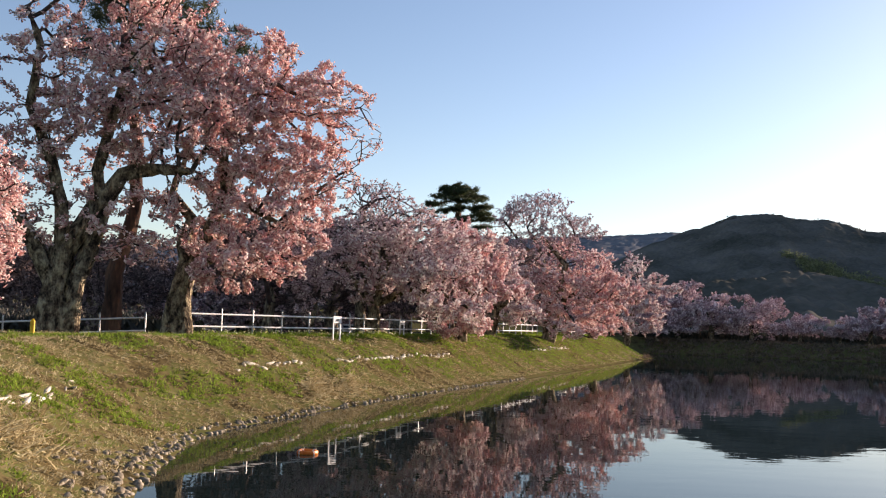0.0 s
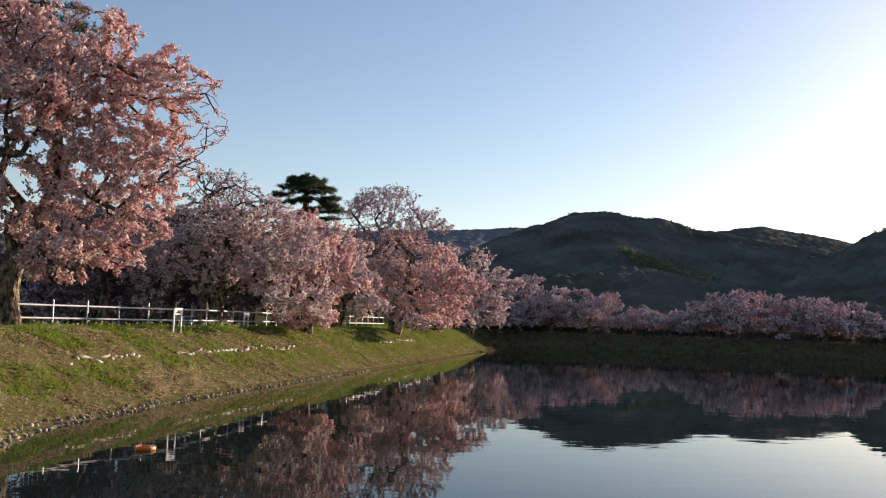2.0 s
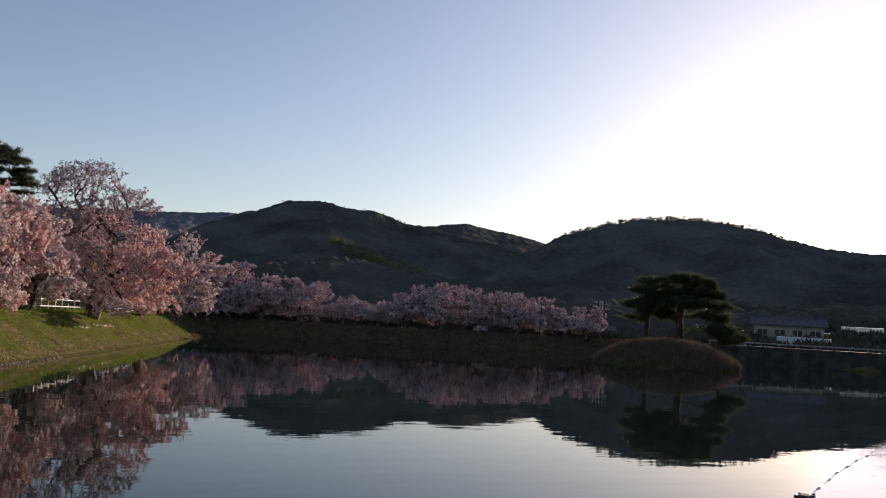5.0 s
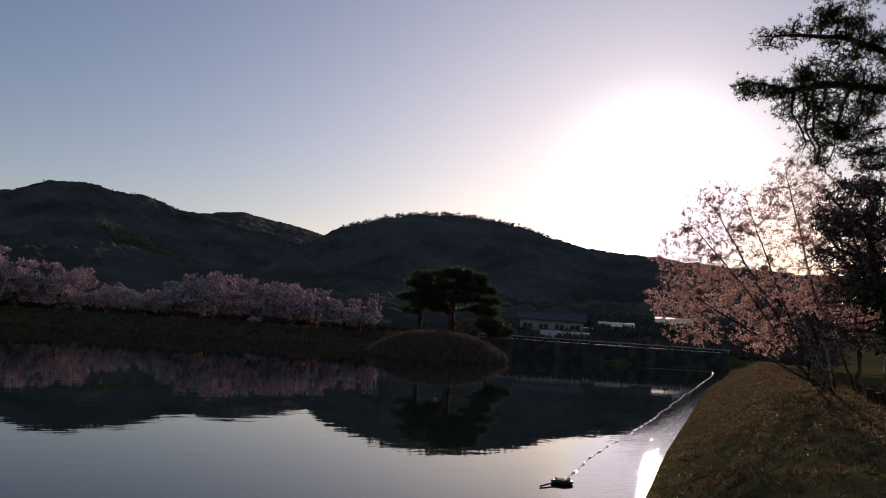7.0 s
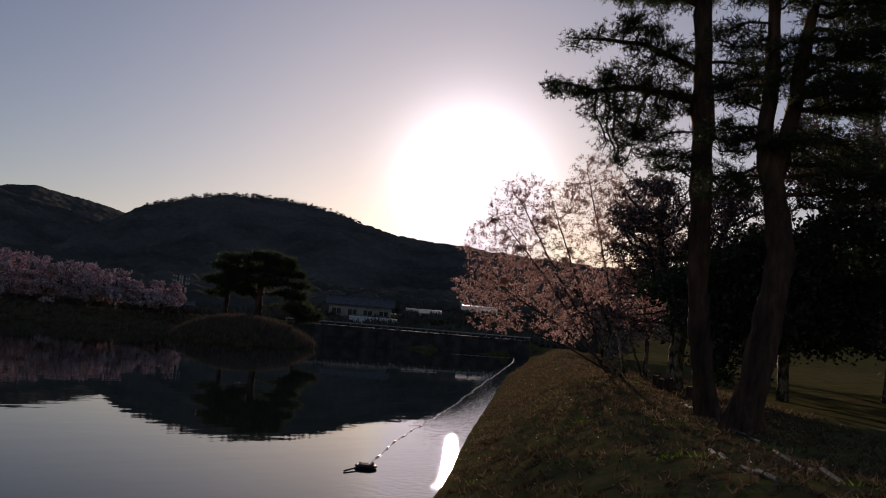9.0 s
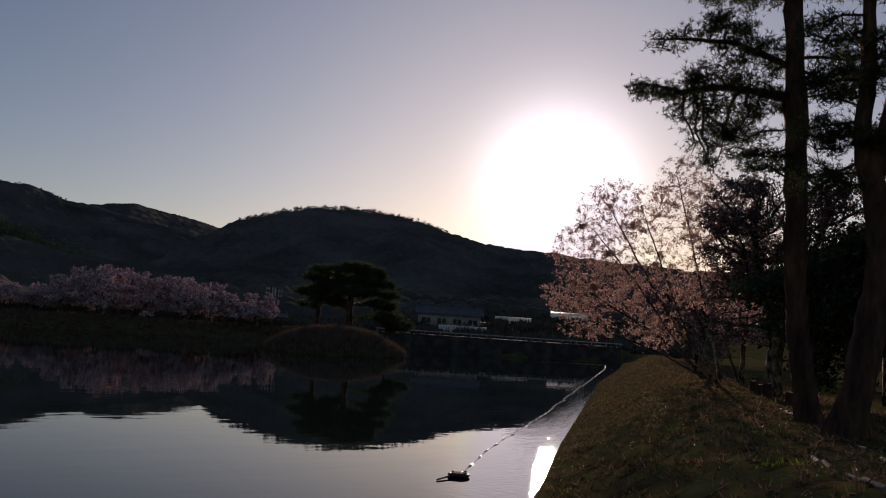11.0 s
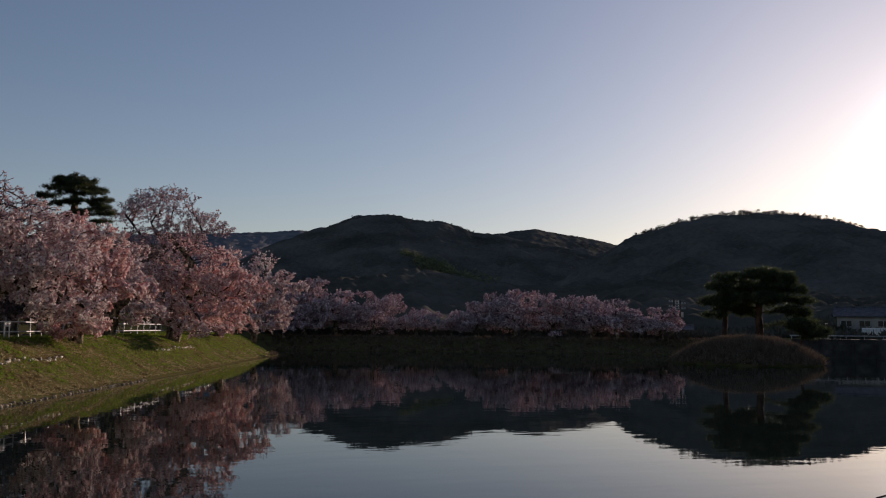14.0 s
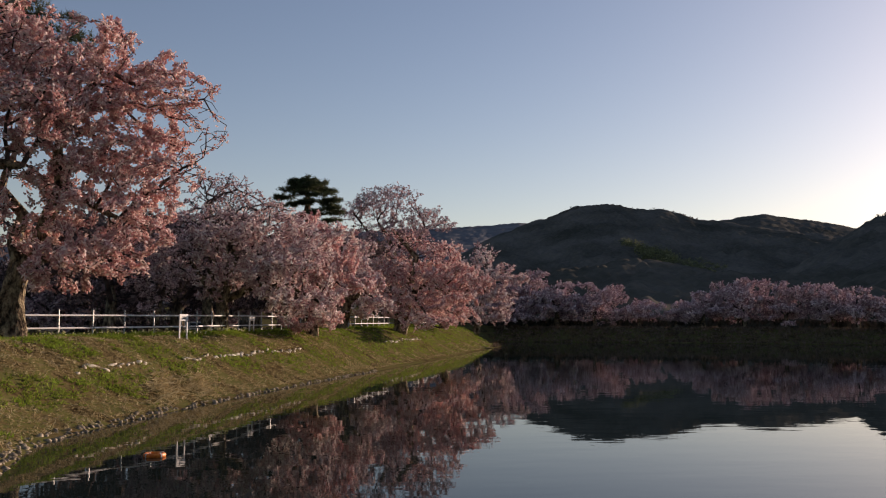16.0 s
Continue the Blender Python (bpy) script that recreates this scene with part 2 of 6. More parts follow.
# ---- mesh helpers ----
def mesh_of(name, verts, faces, mat, smooth=False):
    me = bpy.data.meshes.new(name)
    verts = np.asarray(verts, dtype=np.float32)
    faces = [np.asarray(f, dtype=np.int32) for f in (faces if isinstance(faces, list) else [faces]) if len(f)]
    me.vertices.add(len(verts))
    me.vertices.foreach_set("co", verts.ravel())
    loops = np.concatenate([f.ravel() for f in faces])
    sizes = np.concatenate([np.full(len(f), f.shape[1], dtype=np.int32) for f in faces])
    me.loops.add(len(loops))
    me.loops.foreach_set("vertex_index", loops)
    me.polygons.add(len(sizes))
    me.polygons.foreach_set("loop_start", np.concatenate([[0], np.cumsum(sizes)[:-1]]).astype(np.int32))
    me.polygons.foreach_set("use_smooth", np.full(len(sizes), smooth))
    me.update(calc_edges=True)
    me.validate()
    me.materials.append(mat)
    return me


def child(name, me, parent, label=""):
    ob = new(name, me)
    ob.parent = parent
    if label:
        ob["label"] = label
    return ob


def part(name, bm, mat, parent, label=""):
    me = bpy.data.meshes.new(name)
    bm.to_mesh(me)
    bm.free()
    me.materials.append(mat)
    return child(name, me, parent, label)


def empty(name, x, y, z, rz=0.0):
    ob = new(name)
    ob.matrix_world = pose(x, y, z, 0, 0, rz)
    return ob


def box(bm, cx, cy, cz, sx, sy, sz, bevel=0.0, turn=None):
    made = bmesh.ops.create_cube(bm, size=1.0)["verts"]
    bmesh.ops.scale(bm, vec=(sx, sy, sz), verts=made)
    if bevel:
        edges = list({e for v in made for e in v.link_edges})
        made = bmesh.ops.bevel(bm, geom=edges, offset=bevel, segments=1, affect="EDGES")["verts"]
    if turn:
        bmesh.ops.transform(bm, matrix=turn, verts=made)
    bmesh.ops.translate(bm, vec=(cx, cy, cz), verts=made)
    return bm


def rod(bm, a, b, r, sides=8, r2=None):
    a, b = Vector(a), Vector(b)
    made = bmesh.ops.create_cone(bm, cap_ends=True, segments=sides, radius1=r, radius2=r if r2 is None else r2, depth=(b - a).length)["verts"]
    turn = (b - a).to_track_quat("Z", "Y").to_matrix().to_4x4()
    bmesh.ops.transform(bm, matrix=Matrix.Translation((a + b) / 2) @ turn, verts=made)
    return bm


# ---- shape of the land ----
# shore of the pond, going round from below the camera along the far right
SHORE = np.array([(0.0, 5.0), (5.0, 5.4), (15.6, 12.1), (22.8, 17.0), (35.9, 25.6), (58.7, 40.6), (90.5, 60.0), (112.8, 74.2),
                  (98.0, 85.0), (86.0, 94.0), (84.0, 101.0), (78.0, 107.0), (72.0, 105.0), (62.0, 111.0), (49.0, 117.0), (35.0, 122.5),
                  (27.0, 124.0), (18.0, 122.0), (16.5, 112.0), (23.0, 103.5), (8.5, 64.8), (0.6, 44.8), (-2.9, 35.5), (-4.4, 30.5),
                  (-5.3, 27.7), (-6.0, 24.5), (-5.7, 21.0), (-5.2, 17.0), (-4.0, 12.0), (-2.5, 8.0)])
ISLAND = (62.6, 75.5)


def shore_distance(x, y):
    """Metres from the waterline, below zero over the water."""
    x, y = np.asarray(x, float), np.asarray(y, float)
    best = np.full(x.shape, 1e9)
    inside = np.zeros(x.shape, bool)
    for (ax, ay), (bx, by) in zip(SHORE, np.roll(SHORE, -1, axis=0)):
        dx, dy = bx - ax, by - ay
        u = np.clip(((x - ax) * dx + (y - ay) * dy) / (dx * dx + dy * dy), 0, 1)
        best = np.minimum(best, np.hypot(x - ax - u * dx, y - ay - u * dy))
        if dy != 0:
            inside ^= ((ay > y) != (by > y)) & (x < dx * (y - ay) / dy + ax)
    return np.where(inside, -best, best)


def wobble(x, y, size, seed=0.0):
    """Soft unevenness from a few crossing waves, about -1 to 1."""
    k = 2 * np.pi / size
    return (np.sin(k * (x * 0.8 + y * 0.6) + seed) * np.sin(k * (x * -0.5 + y * 0.9) * 1.3 + 2 * seed)
            + 0.5 * np.sin(k * 2.3 * (x * 0.3 - y) + 3 * seed) * np.sin(k * 2.1 * (x + 0.4 * y) + seed)) / 1.5


def smooth(a, b, v):
    u = np.clip((np.asarray(v, float) - a) / (b - a), 0, 1)
    return u * u * (3 - 2 * u)


def land(x, y):
    """Height of the ground."""
    x, y = np.asarray(x, float), np.asarray(y, float)
    s = shore_distance(x, y)
    heading, far = np.degrees(np.arctan2(-x, y)), np.hypot(x, y)
    left = smooth(-14, -9, heading) * (heading < 90) * smooth(5, 16, far)
    right = smooth(-38, -46, heading) * (far < 400) * smooth(5, 16, far)
    top = 1.9 + 0.4 * left - 0.35 * right
    run = 5.0 - 0.2 * left - 1.3 * right
    wall = smooth(-40, -42, heading) * smooth(100, 112, far) * smooth(-57.3, -56.3, heading)
    top, run = top + 0.6 * wall, run * (1 - wall) + 0.25 * wall
    u = np.clip(s / run, 0, 1.6)
    z = top * np.where(u < 1, u - 0.12 * np.sin(np.pi * 2 * u) * (1 - wall) / 2, 1.0)
    z = np.where(s < 0, np.maximum(s * 0.35, -1.6), z)
    z = z + np.where(s > 0.3, (0.05 - 0.035 * right) * wobble(x, y, 3.1) + (0.1 - 0.07 * right) * wobble(x, y, 11.0, 1.7) * np.clip(s / 4, 0, 1), 0) * (1 - wall)
    z = z - 1.1 * smooth(8.5, 17, s) * left * (far > 14)
    z = np.where(far < 12, np.minimum(z, 1.4 + 0.08 * far), z)
    # fields that climb towards the hills
    z = z + np.where(s > 0, 0.035 * np.clip(far - 150, 0, 400) * smooth(-38, -46, heading), 0)
    z = z + np.where(s > 0, 0.02 * np.clip(far - 165, 0, 600), 0)
    # the little island
    ux, uy = (x - ISLAND[0]), (y - ISLAND[1])
    h = radians(-40.0)
    across = ux * math.cos(h) + uy * math.sin(h)
    along = -ux * math.sin(h) + uy * math.cos(h)
    r = np.sqrt((across / 7.2) ** 2 + (along / 8.5) ** 2)
    isle = 2.2 * (1 - np.clip(r, 0, 1) ** 2.4) + 0.1 * wobble(x, y, 4.0, 0.4)
    return np.where(r < 1, np.maximum(isle, z), z)


def build_ground():
    fine = np.arange(-84, 34.01, 0.32)
    rough = np.arange(38, 276, 4.0)
    heads = np.radians(np.concatenate([fine, rough]))
    rings = np.concatenate([[0.0], np.geomspace(1.2, 170, 210), np.geomspace(176, 3600, 40)])
    hh, rr = np.meshgrid(heads, rings)
    x, y = -np.sin(hh) * rr, np.cos(hh) * rr
    verts = np.stack([x, y, land(x, y)], -1).reshape(-1, 3)
    n, m = len(rings), len(heads)
    i, j = np.meshgrid(np.arange(n - 1), np.arange(m), indexing="ij")
    k = (j + 1) % m
    faces = np.stack([i * m + j, (i + 1) * m + j, (i + 1) * m + k, i * m + k], -1).reshape(-1, 4)[:, ::-1]
    tagged(new("ground", mesh_of("ground", verts, faces, TURF, True)), "grassy banks and fields round the pond, straw-brown and green", "ground", kind="structure")


build_ground()
wbm = bmesh.new()
for vx, vy in ((-14, -2), (135, -2), (135, 165), (-14, 165)):
    wbm.verts.new((vx, vy, 0))
wbm.faces.new(wbm.verts)
wme = bpy.data.meshes.new("water")
wbm.to_mesh(wme)
wme.materials.append(WATER)
tagged(new("water", wme), "still pond water mirroring trees, hills and sky", "water", kind="structure")


# ---- hills ----
def lattice_noise(x, y, size, seed):
    """Smooth random heights from 0 to 1 on a square lattice of that size in metres."""
    table = np.random.default_rng(int(seed * 10) + 1).random((256, 256))
    u, v = x / size, y / size
    iu, iv = np.floor(u).astype(int), np.floor(v).astype(int)
    fu, fv = u - iu, v - iv
    fu, fv = fu * fu * (3 - 2 * fu), fv * fv * (3 - 2 * fv)
    at_ = lambda p, q: table[p % 256, q % 256]
    return (at_(iu, iv) * (1 - fu) + at_(iu + 1, iv) * fu) * (1 - fv) + (at_(iu, iv + 1) * (1 - fu) + at_(iu + 1, iv + 1) * fu) * fv


def hill(name, label, ridge, foot, back, seed, tall, leaf_mat=None, rows=110, step=0.12):
    """A wooded hill. ridge: heading, height above the eye in degrees, distance."""
    leaf_mat = leaf_mat or WOODS
    heads = np.arange(ridge[0][0], ridge[-1][0], -0.35)
    keys = np.array(ridge)
    order = np.argsort(keys[:, 0])
    el = np.interp(heads, keys[order, 0], keys[order, 1])
    dist = np.interp(heads, keys[order, 0], keys[order, 2])
    if isinstance(foot, list):
        fk = np.array(sorted(foot))
    else:
        fk = np.array([(-90.0, foot), (90.0, foot)])
    crest = EYE[2] + np.tan(np.radians(el)) * dist - tall * 0.3

    def height(h, u):
        z = np.interp(h, heads[::-1], crest[::-1])
        d = np.interp(h, heads[::-1], dist[::-1])
        spur = 0.12 * np.sin(h * 0.8 + seed + 2.2 * u) + 0.02 * np.sin(h * 2.7 + 2 * seed - 3 * u)
        p = 1.08
        foot_at = np.interp(h, fk[:, 0], fk[:, 1])
        land_low = np.minimum(land(-np.sin(np.radians(h)) * foot_at, np.cos(np.radians(h)) * foot_at) - 0.5, 12.0)
        zz = land_low - 1.0 + (z + 1.0 - land_low) * np.clip(u, 0, 1) ** p
        zz = zz + z * spur * 0.4 * np.clip(u, 0, 1) * np.clip(1 - u, 0, 1) * 2
        zz = np.where(u > 1, z - (u - 1) * (z * 1.2), zz)
        near_ = np.interp(h, fk[:, 0], fk[:, 1])
        far = near_ + (d - near_) * u
        return far, zz

    us = np.concatenate([np.linspace(0, 1, rows), np.linspace(1.01, back, 14)])
    fine_heads = np.arange(ridge[0][0], ridge[-1][0], -step)
    hh, uu = np.meshgrid(fine_heads, us)
    far, zz = height(hh, uu)
    x, y = -np.sin(np.radians(hh)) * far, np.cos(np.radians(hh)) * far
    # the tree crowns: domes of two sizes, with gaps between them
    crowns = 0.62 * lattice_noise(x, y, tall * 0.95, seed) ** 1.4 + 0.3 * lattice_noise(x, y, tall * 0.45, seed + 3) + 0.1 * (lattice_noise(x, y, tall * 3.2, seed + 5) - 0.5)
    zz = zz + tall * crowns * np.clip(uu * 12, 0.35, 1) * (1.0 - 0.5 * np.clip(1 - np.abs(uu - 1) * 7, 0, 1))
    n, m = hh.shape
    i, j = np.meshgrid(np.arange(n - 1), np.arange(m - 1), indexing="ij")
    faces = np.stack([i * m + j, i * m + j + 1, (i + 1) * m + j + 1, (i + 1) * m + j], -1).reshape(-1, 4)
    ob = new(name, mesh_of(name, np.stack([x, y, zz], -1).reshape(-1, 3), faces, leaf_mat, True))
    tagged(ob, label, "hill", kind="structure")
    return height


# no haze is drawn between the ridges; their base colours carry it
hill("hill_far", "distant low mountain ridge, its woods paled and greyed for haze", [(60, 3.2, 2300), (30, 3.6, 2300), (20, 3.8, 2300), (15, 3.95, 2300), (5, 4.6, 2300), (-6, 5.3, 2300),
     (-11.5, 5.55, 2300), (-13.7, 5.75, 2300), (-18, 4.6, 2300), (-24, 3.5, 2300)], 900, 1.4, 1.3, 9, HAZEWOODS, 60, 0.16)
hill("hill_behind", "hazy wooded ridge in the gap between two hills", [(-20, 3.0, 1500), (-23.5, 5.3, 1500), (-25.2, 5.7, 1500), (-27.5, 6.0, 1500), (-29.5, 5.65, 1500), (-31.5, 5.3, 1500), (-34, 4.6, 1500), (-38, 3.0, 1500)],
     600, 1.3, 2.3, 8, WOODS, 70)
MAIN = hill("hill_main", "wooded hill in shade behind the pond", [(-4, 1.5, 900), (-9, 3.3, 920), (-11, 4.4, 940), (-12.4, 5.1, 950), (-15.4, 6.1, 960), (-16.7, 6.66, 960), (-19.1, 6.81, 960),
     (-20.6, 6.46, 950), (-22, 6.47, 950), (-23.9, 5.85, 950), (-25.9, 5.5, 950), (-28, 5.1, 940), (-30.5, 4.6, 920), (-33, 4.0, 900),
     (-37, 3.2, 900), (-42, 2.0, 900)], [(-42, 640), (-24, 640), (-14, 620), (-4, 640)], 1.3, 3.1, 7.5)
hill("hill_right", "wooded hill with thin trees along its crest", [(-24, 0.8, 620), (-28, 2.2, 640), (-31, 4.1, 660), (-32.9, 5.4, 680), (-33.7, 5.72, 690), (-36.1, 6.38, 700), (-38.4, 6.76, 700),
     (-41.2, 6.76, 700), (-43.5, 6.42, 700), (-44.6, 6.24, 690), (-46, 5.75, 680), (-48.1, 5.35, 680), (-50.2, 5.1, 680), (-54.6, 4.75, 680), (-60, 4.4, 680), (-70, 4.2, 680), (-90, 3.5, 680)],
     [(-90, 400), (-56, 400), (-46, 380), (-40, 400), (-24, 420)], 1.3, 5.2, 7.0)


def crest_trees(heads, height_deg, distance, seed, tall=4.6, n=420):
    """Thin tall-stemmed trees that stand against the sky along a crest."""
    rng_ = np.random.default_rng(seed)
    h = rng_.uniform(heads[0], heads[1], n)
    away = distance + rng_.uniform(-6, 10, n)
    top = EYE[2] + np.tan(np.radians(np.interp(h, *height_deg))) * distance + rng_.normal(-0.2, 0.7, n)
    cx, cy = -np.sin(np.radians(h)) * away, np.cos(np.radians(h)) * away
    verts, faces = [], []
    for k in range(n):
        b = len(verts)
        for zz, ww in ((-tall - 1.5, 0.16), (-0.6, 0.07)):
            for a in (0, 2.1, 4.2):
                verts.append((cx[k] + math.cos(a) * ww, cy[k] + math.sin(a) * ww, top[k] + zz))
        for a in range(3):
            c = (a + 1) % 3
            faces += [(b + a, b + c, b + 3 + c), (b + a, b + 3 + c, b + 3 + a)]
        wide, deep = rng_.uniform(0.8, 1.8), rng_.uniform(0.5, 1.4)
        for q in range(30):
            d_ = rng_.normal(size=3)
            d_ *= rng_.random() ** 0.4 / np.linalg.norm(d_)
            c_ = (cx[k] + d_[0] * wide, cy[k] + d_[1] * wide, top[k] - deep + d_[2] * deep)
            b = len(verts)
            for t in range(3):
                e_ = rng_.normal(0, 0.3, 3)
                verts.append((c_[0] + e_[0], c_[1] + e_[1], c_[2] + e_[2]))
            faces.append((b, b + 1, b + 2))
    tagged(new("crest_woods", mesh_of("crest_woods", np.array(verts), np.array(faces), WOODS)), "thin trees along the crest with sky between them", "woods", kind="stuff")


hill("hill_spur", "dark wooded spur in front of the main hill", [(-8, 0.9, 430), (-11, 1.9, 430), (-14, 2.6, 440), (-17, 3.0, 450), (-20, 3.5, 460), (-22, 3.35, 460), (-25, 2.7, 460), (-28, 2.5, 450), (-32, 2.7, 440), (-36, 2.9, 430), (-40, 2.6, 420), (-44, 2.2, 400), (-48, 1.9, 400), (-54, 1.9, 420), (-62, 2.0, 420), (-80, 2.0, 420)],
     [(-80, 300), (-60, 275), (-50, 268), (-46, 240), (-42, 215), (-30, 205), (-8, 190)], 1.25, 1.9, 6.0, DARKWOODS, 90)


def bamboo_grove(heading, u0, u1, n, seed):
    """Feathery clumps that lie along the slope of the main hill."""
    rng_ = np.random.default_rng(seed)
    u = rng_.uniform(u0, u1, n)
    h = heading - 3.2 * (u1 - u) / (u1 - u0) + rng_.normal(0, 0.75, n)
    far, z = MAIN(h, u)
    at_ = np.stack([-np.sin(np.radians(h)) * far, np.cos(np.radians(h)) * far, z + 4.5], -1)
    q = np.repeat(at_, 40, axis=0) + rng_.normal(0, 1.0, (n * 40, 3)) * [2.2, 2.2, 1.2]
    v_ = (q[:, None] + rng_.normal(0, 0.6, (len(q), 3, 3))).reshape(-1, 3)
    me = mesh_of("bamboo_grove", v_, np.arange(len(v_)).reshape(-1, 3), BAMBOO)
    tagged(new("bamboo_grove", me), "pale green bamboo grove on the wooded slope", "bamboo", kind="stuff")


bamboo_grove(-20.6, 0.3, 0.52, 150, 9)
crest_trees((-46.0, -33.4), ([-46.0, -44.6, -43.5, -41.2, -38.4, -36.1, -33.7, -32.9], [5.75, 6.3, 6.5, 6.85, 6.85, 6.45, 5.75, 5.4]), 704.0, 5)
crest_trees((-24.0, -15.2), ([-31.1, -28.9, -27.5, -25.9, -23.9, -22.0, -20.6, -19.1, -16.7, -15.4], [5.2, 5.6, 5.85, 5.62, 5.77, 6.37, 6.36, 6.7, 6.56, 6.0]), 956.0, 6)


# ---- trees ----
def grow(stems, lobes, count, step, seed, reach=2.6, kill=0.85, droop=0.0, turns=46, tip=0.017, power=2.4, clumps=0, sprays=()):
    """Branches that grow from given stems into the volume of the crown's lobes (x, y, z, radius, height).
    stems: lists of (x, y, z, radius), each later one starting on an earlier one. Returns nodes, parents, radii."""
    rng = np.random.default_rng(seed)
    pos, par, least = [], [], []
    for stem in stems:
        start = -1
        if pos:
            gap_ = np.linalg.norm(np.array(pos) - np.array(stem[0][:3]), axis=1)
            start = int(np.argmin(gap_)) if gap_.min() < 0.7 else -1
        prev = start
        for q, (a, b) in enumerate(zip(stem[:-1], stem[1:])):
            length = math.dist(a[:3], b[:3])
            k = max(2, int(length / step))
            for i in range(0 if (q == 0 and start < 0) else 1, k + 1):
                u = i / k
                p = [a[c] + (b[c] - a[c]) * u + rng.normal(0, 0.05 * step) * (0 < u < 1) for c in range(3)]
                pos.append(p)
                par.append(prev)
                least.append(a[3] + (b[3] - a[3]) * u)
                prev = len(pos) - 1
    stem_nodes = len(pos)
    if clumps:
        # boughs: each lobe breaks up into flat clumps with gaps between them
        small = []
        for lx, ly, lz, lr, lh in lobes:
            for k in range(clumps):
                d = rng.normal(size=3)
                d /= np.linalg.norm(d)
                q = rng.uniform(0.45, 0.95)
                c = rng.uniform(0.32, 0.62)
                small.append((lx + d[0] * lr * q, ly + d[1] * lr * q, lz + d[2] * lh * q, lr * c, min(lh * c * 0.6, 0.26 * lr + 0.1)))
        lobes = small
    vol = np.array([l[3] ** 2 * l[4] for l in lobes])
    pick = rng.choice(len(lobes), count, p=vol / vol.sum())
    dirs = rng.normal(size=(count, 3))
    dirs /= np.linalg.norm(dirs, axis=1)[:, None]
    rad = rng.random(count) ** (1 / 2.2)
    L = np.array(lobes)[pick]
    pts = L[:, :3] + dirs * rad[:, None] * L[:, [3, 3, 4]]
    for qx, qy, qz, qr, n_ in sprays:
        d = rng.normal(size=(n_, 3))
        d /= np.linalg.norm(d, axis=1)[:, None]
        pts = np.concatenate([pts, np.array([qx, qy, qz]) + d * qr * rng.random((n_, 1)) ** 0.4])
        count += n_
    P_ = np.array(pos)
    near = np.full(count, 1e9)
    who = np.zeros(count, int)
    for a in range(0, len(P_), 200):
        d = np.linalg.norm(pts[:, None] - P_[None, a:a + 200], axis=2)
        m = d.argmin(1)
        v = d[np.arange(count), m]
        who = np.where(v < near, m + a, who)
        near = np.minimum(near, v)
    alive = np.ones(count, bool)
    for turn in range(turns):
        active = alive & (near < reach * (1 + 2.5 * (turn < 12)))
        if not active.any():
            break
        ids = who[active]
        vec = pts[active] - P_[ids]
        vec /= np.linalg.norm(vec, axis=1)[:, None] + 1e-9
        uniq, inv = np.unique(ids, return_inverse=True)
        s = np.zeros((len(uniq), 3))
        np.add.at(s, inv, vec)
        s /= np.linalg.norm(s, axis=1)[:, None] + 1e-9
        s += rng.normal(0, 0.22, s.shape)
        s[:, 2] -= droop
        s /= np.linalg.norm(s, axis=1)[:, None] + 1e-9
        fresh = P_[uniq] + s * step
        base = len(P_)
        P_ = np.concatenate([P_, fresh])
        par += list(uniq)
        least += [0.0] * len(uniq)
        d = np.linalg.norm(pts[:, None] - fresh[None], axis=2)
        m = d.argmin(1)
        v = d[np.arange(count), m]
        who = np.where(v < near, m + base, who)
        near = np.minimum(near, v)
        alive &= near > kill * step
        if len(P_) > 9000:
            break
    par = np.array(par)
    n = len(P_)
    area = np.zeros(n)
    kids = np.zeros(n, int)
    for i in range(n - 1, 0, -1):
        if kids[i] == 0:
            area[i] = tip ** power
        if par[i] >= 0:
            area[par[i]] += area[i]
            kids[par[i]] += 1
    radius = np.maximum(np.maximum(area, tip ** power) ** (1 / power), np.array(least))
    return P_, par, radius, kids, stem_nodes


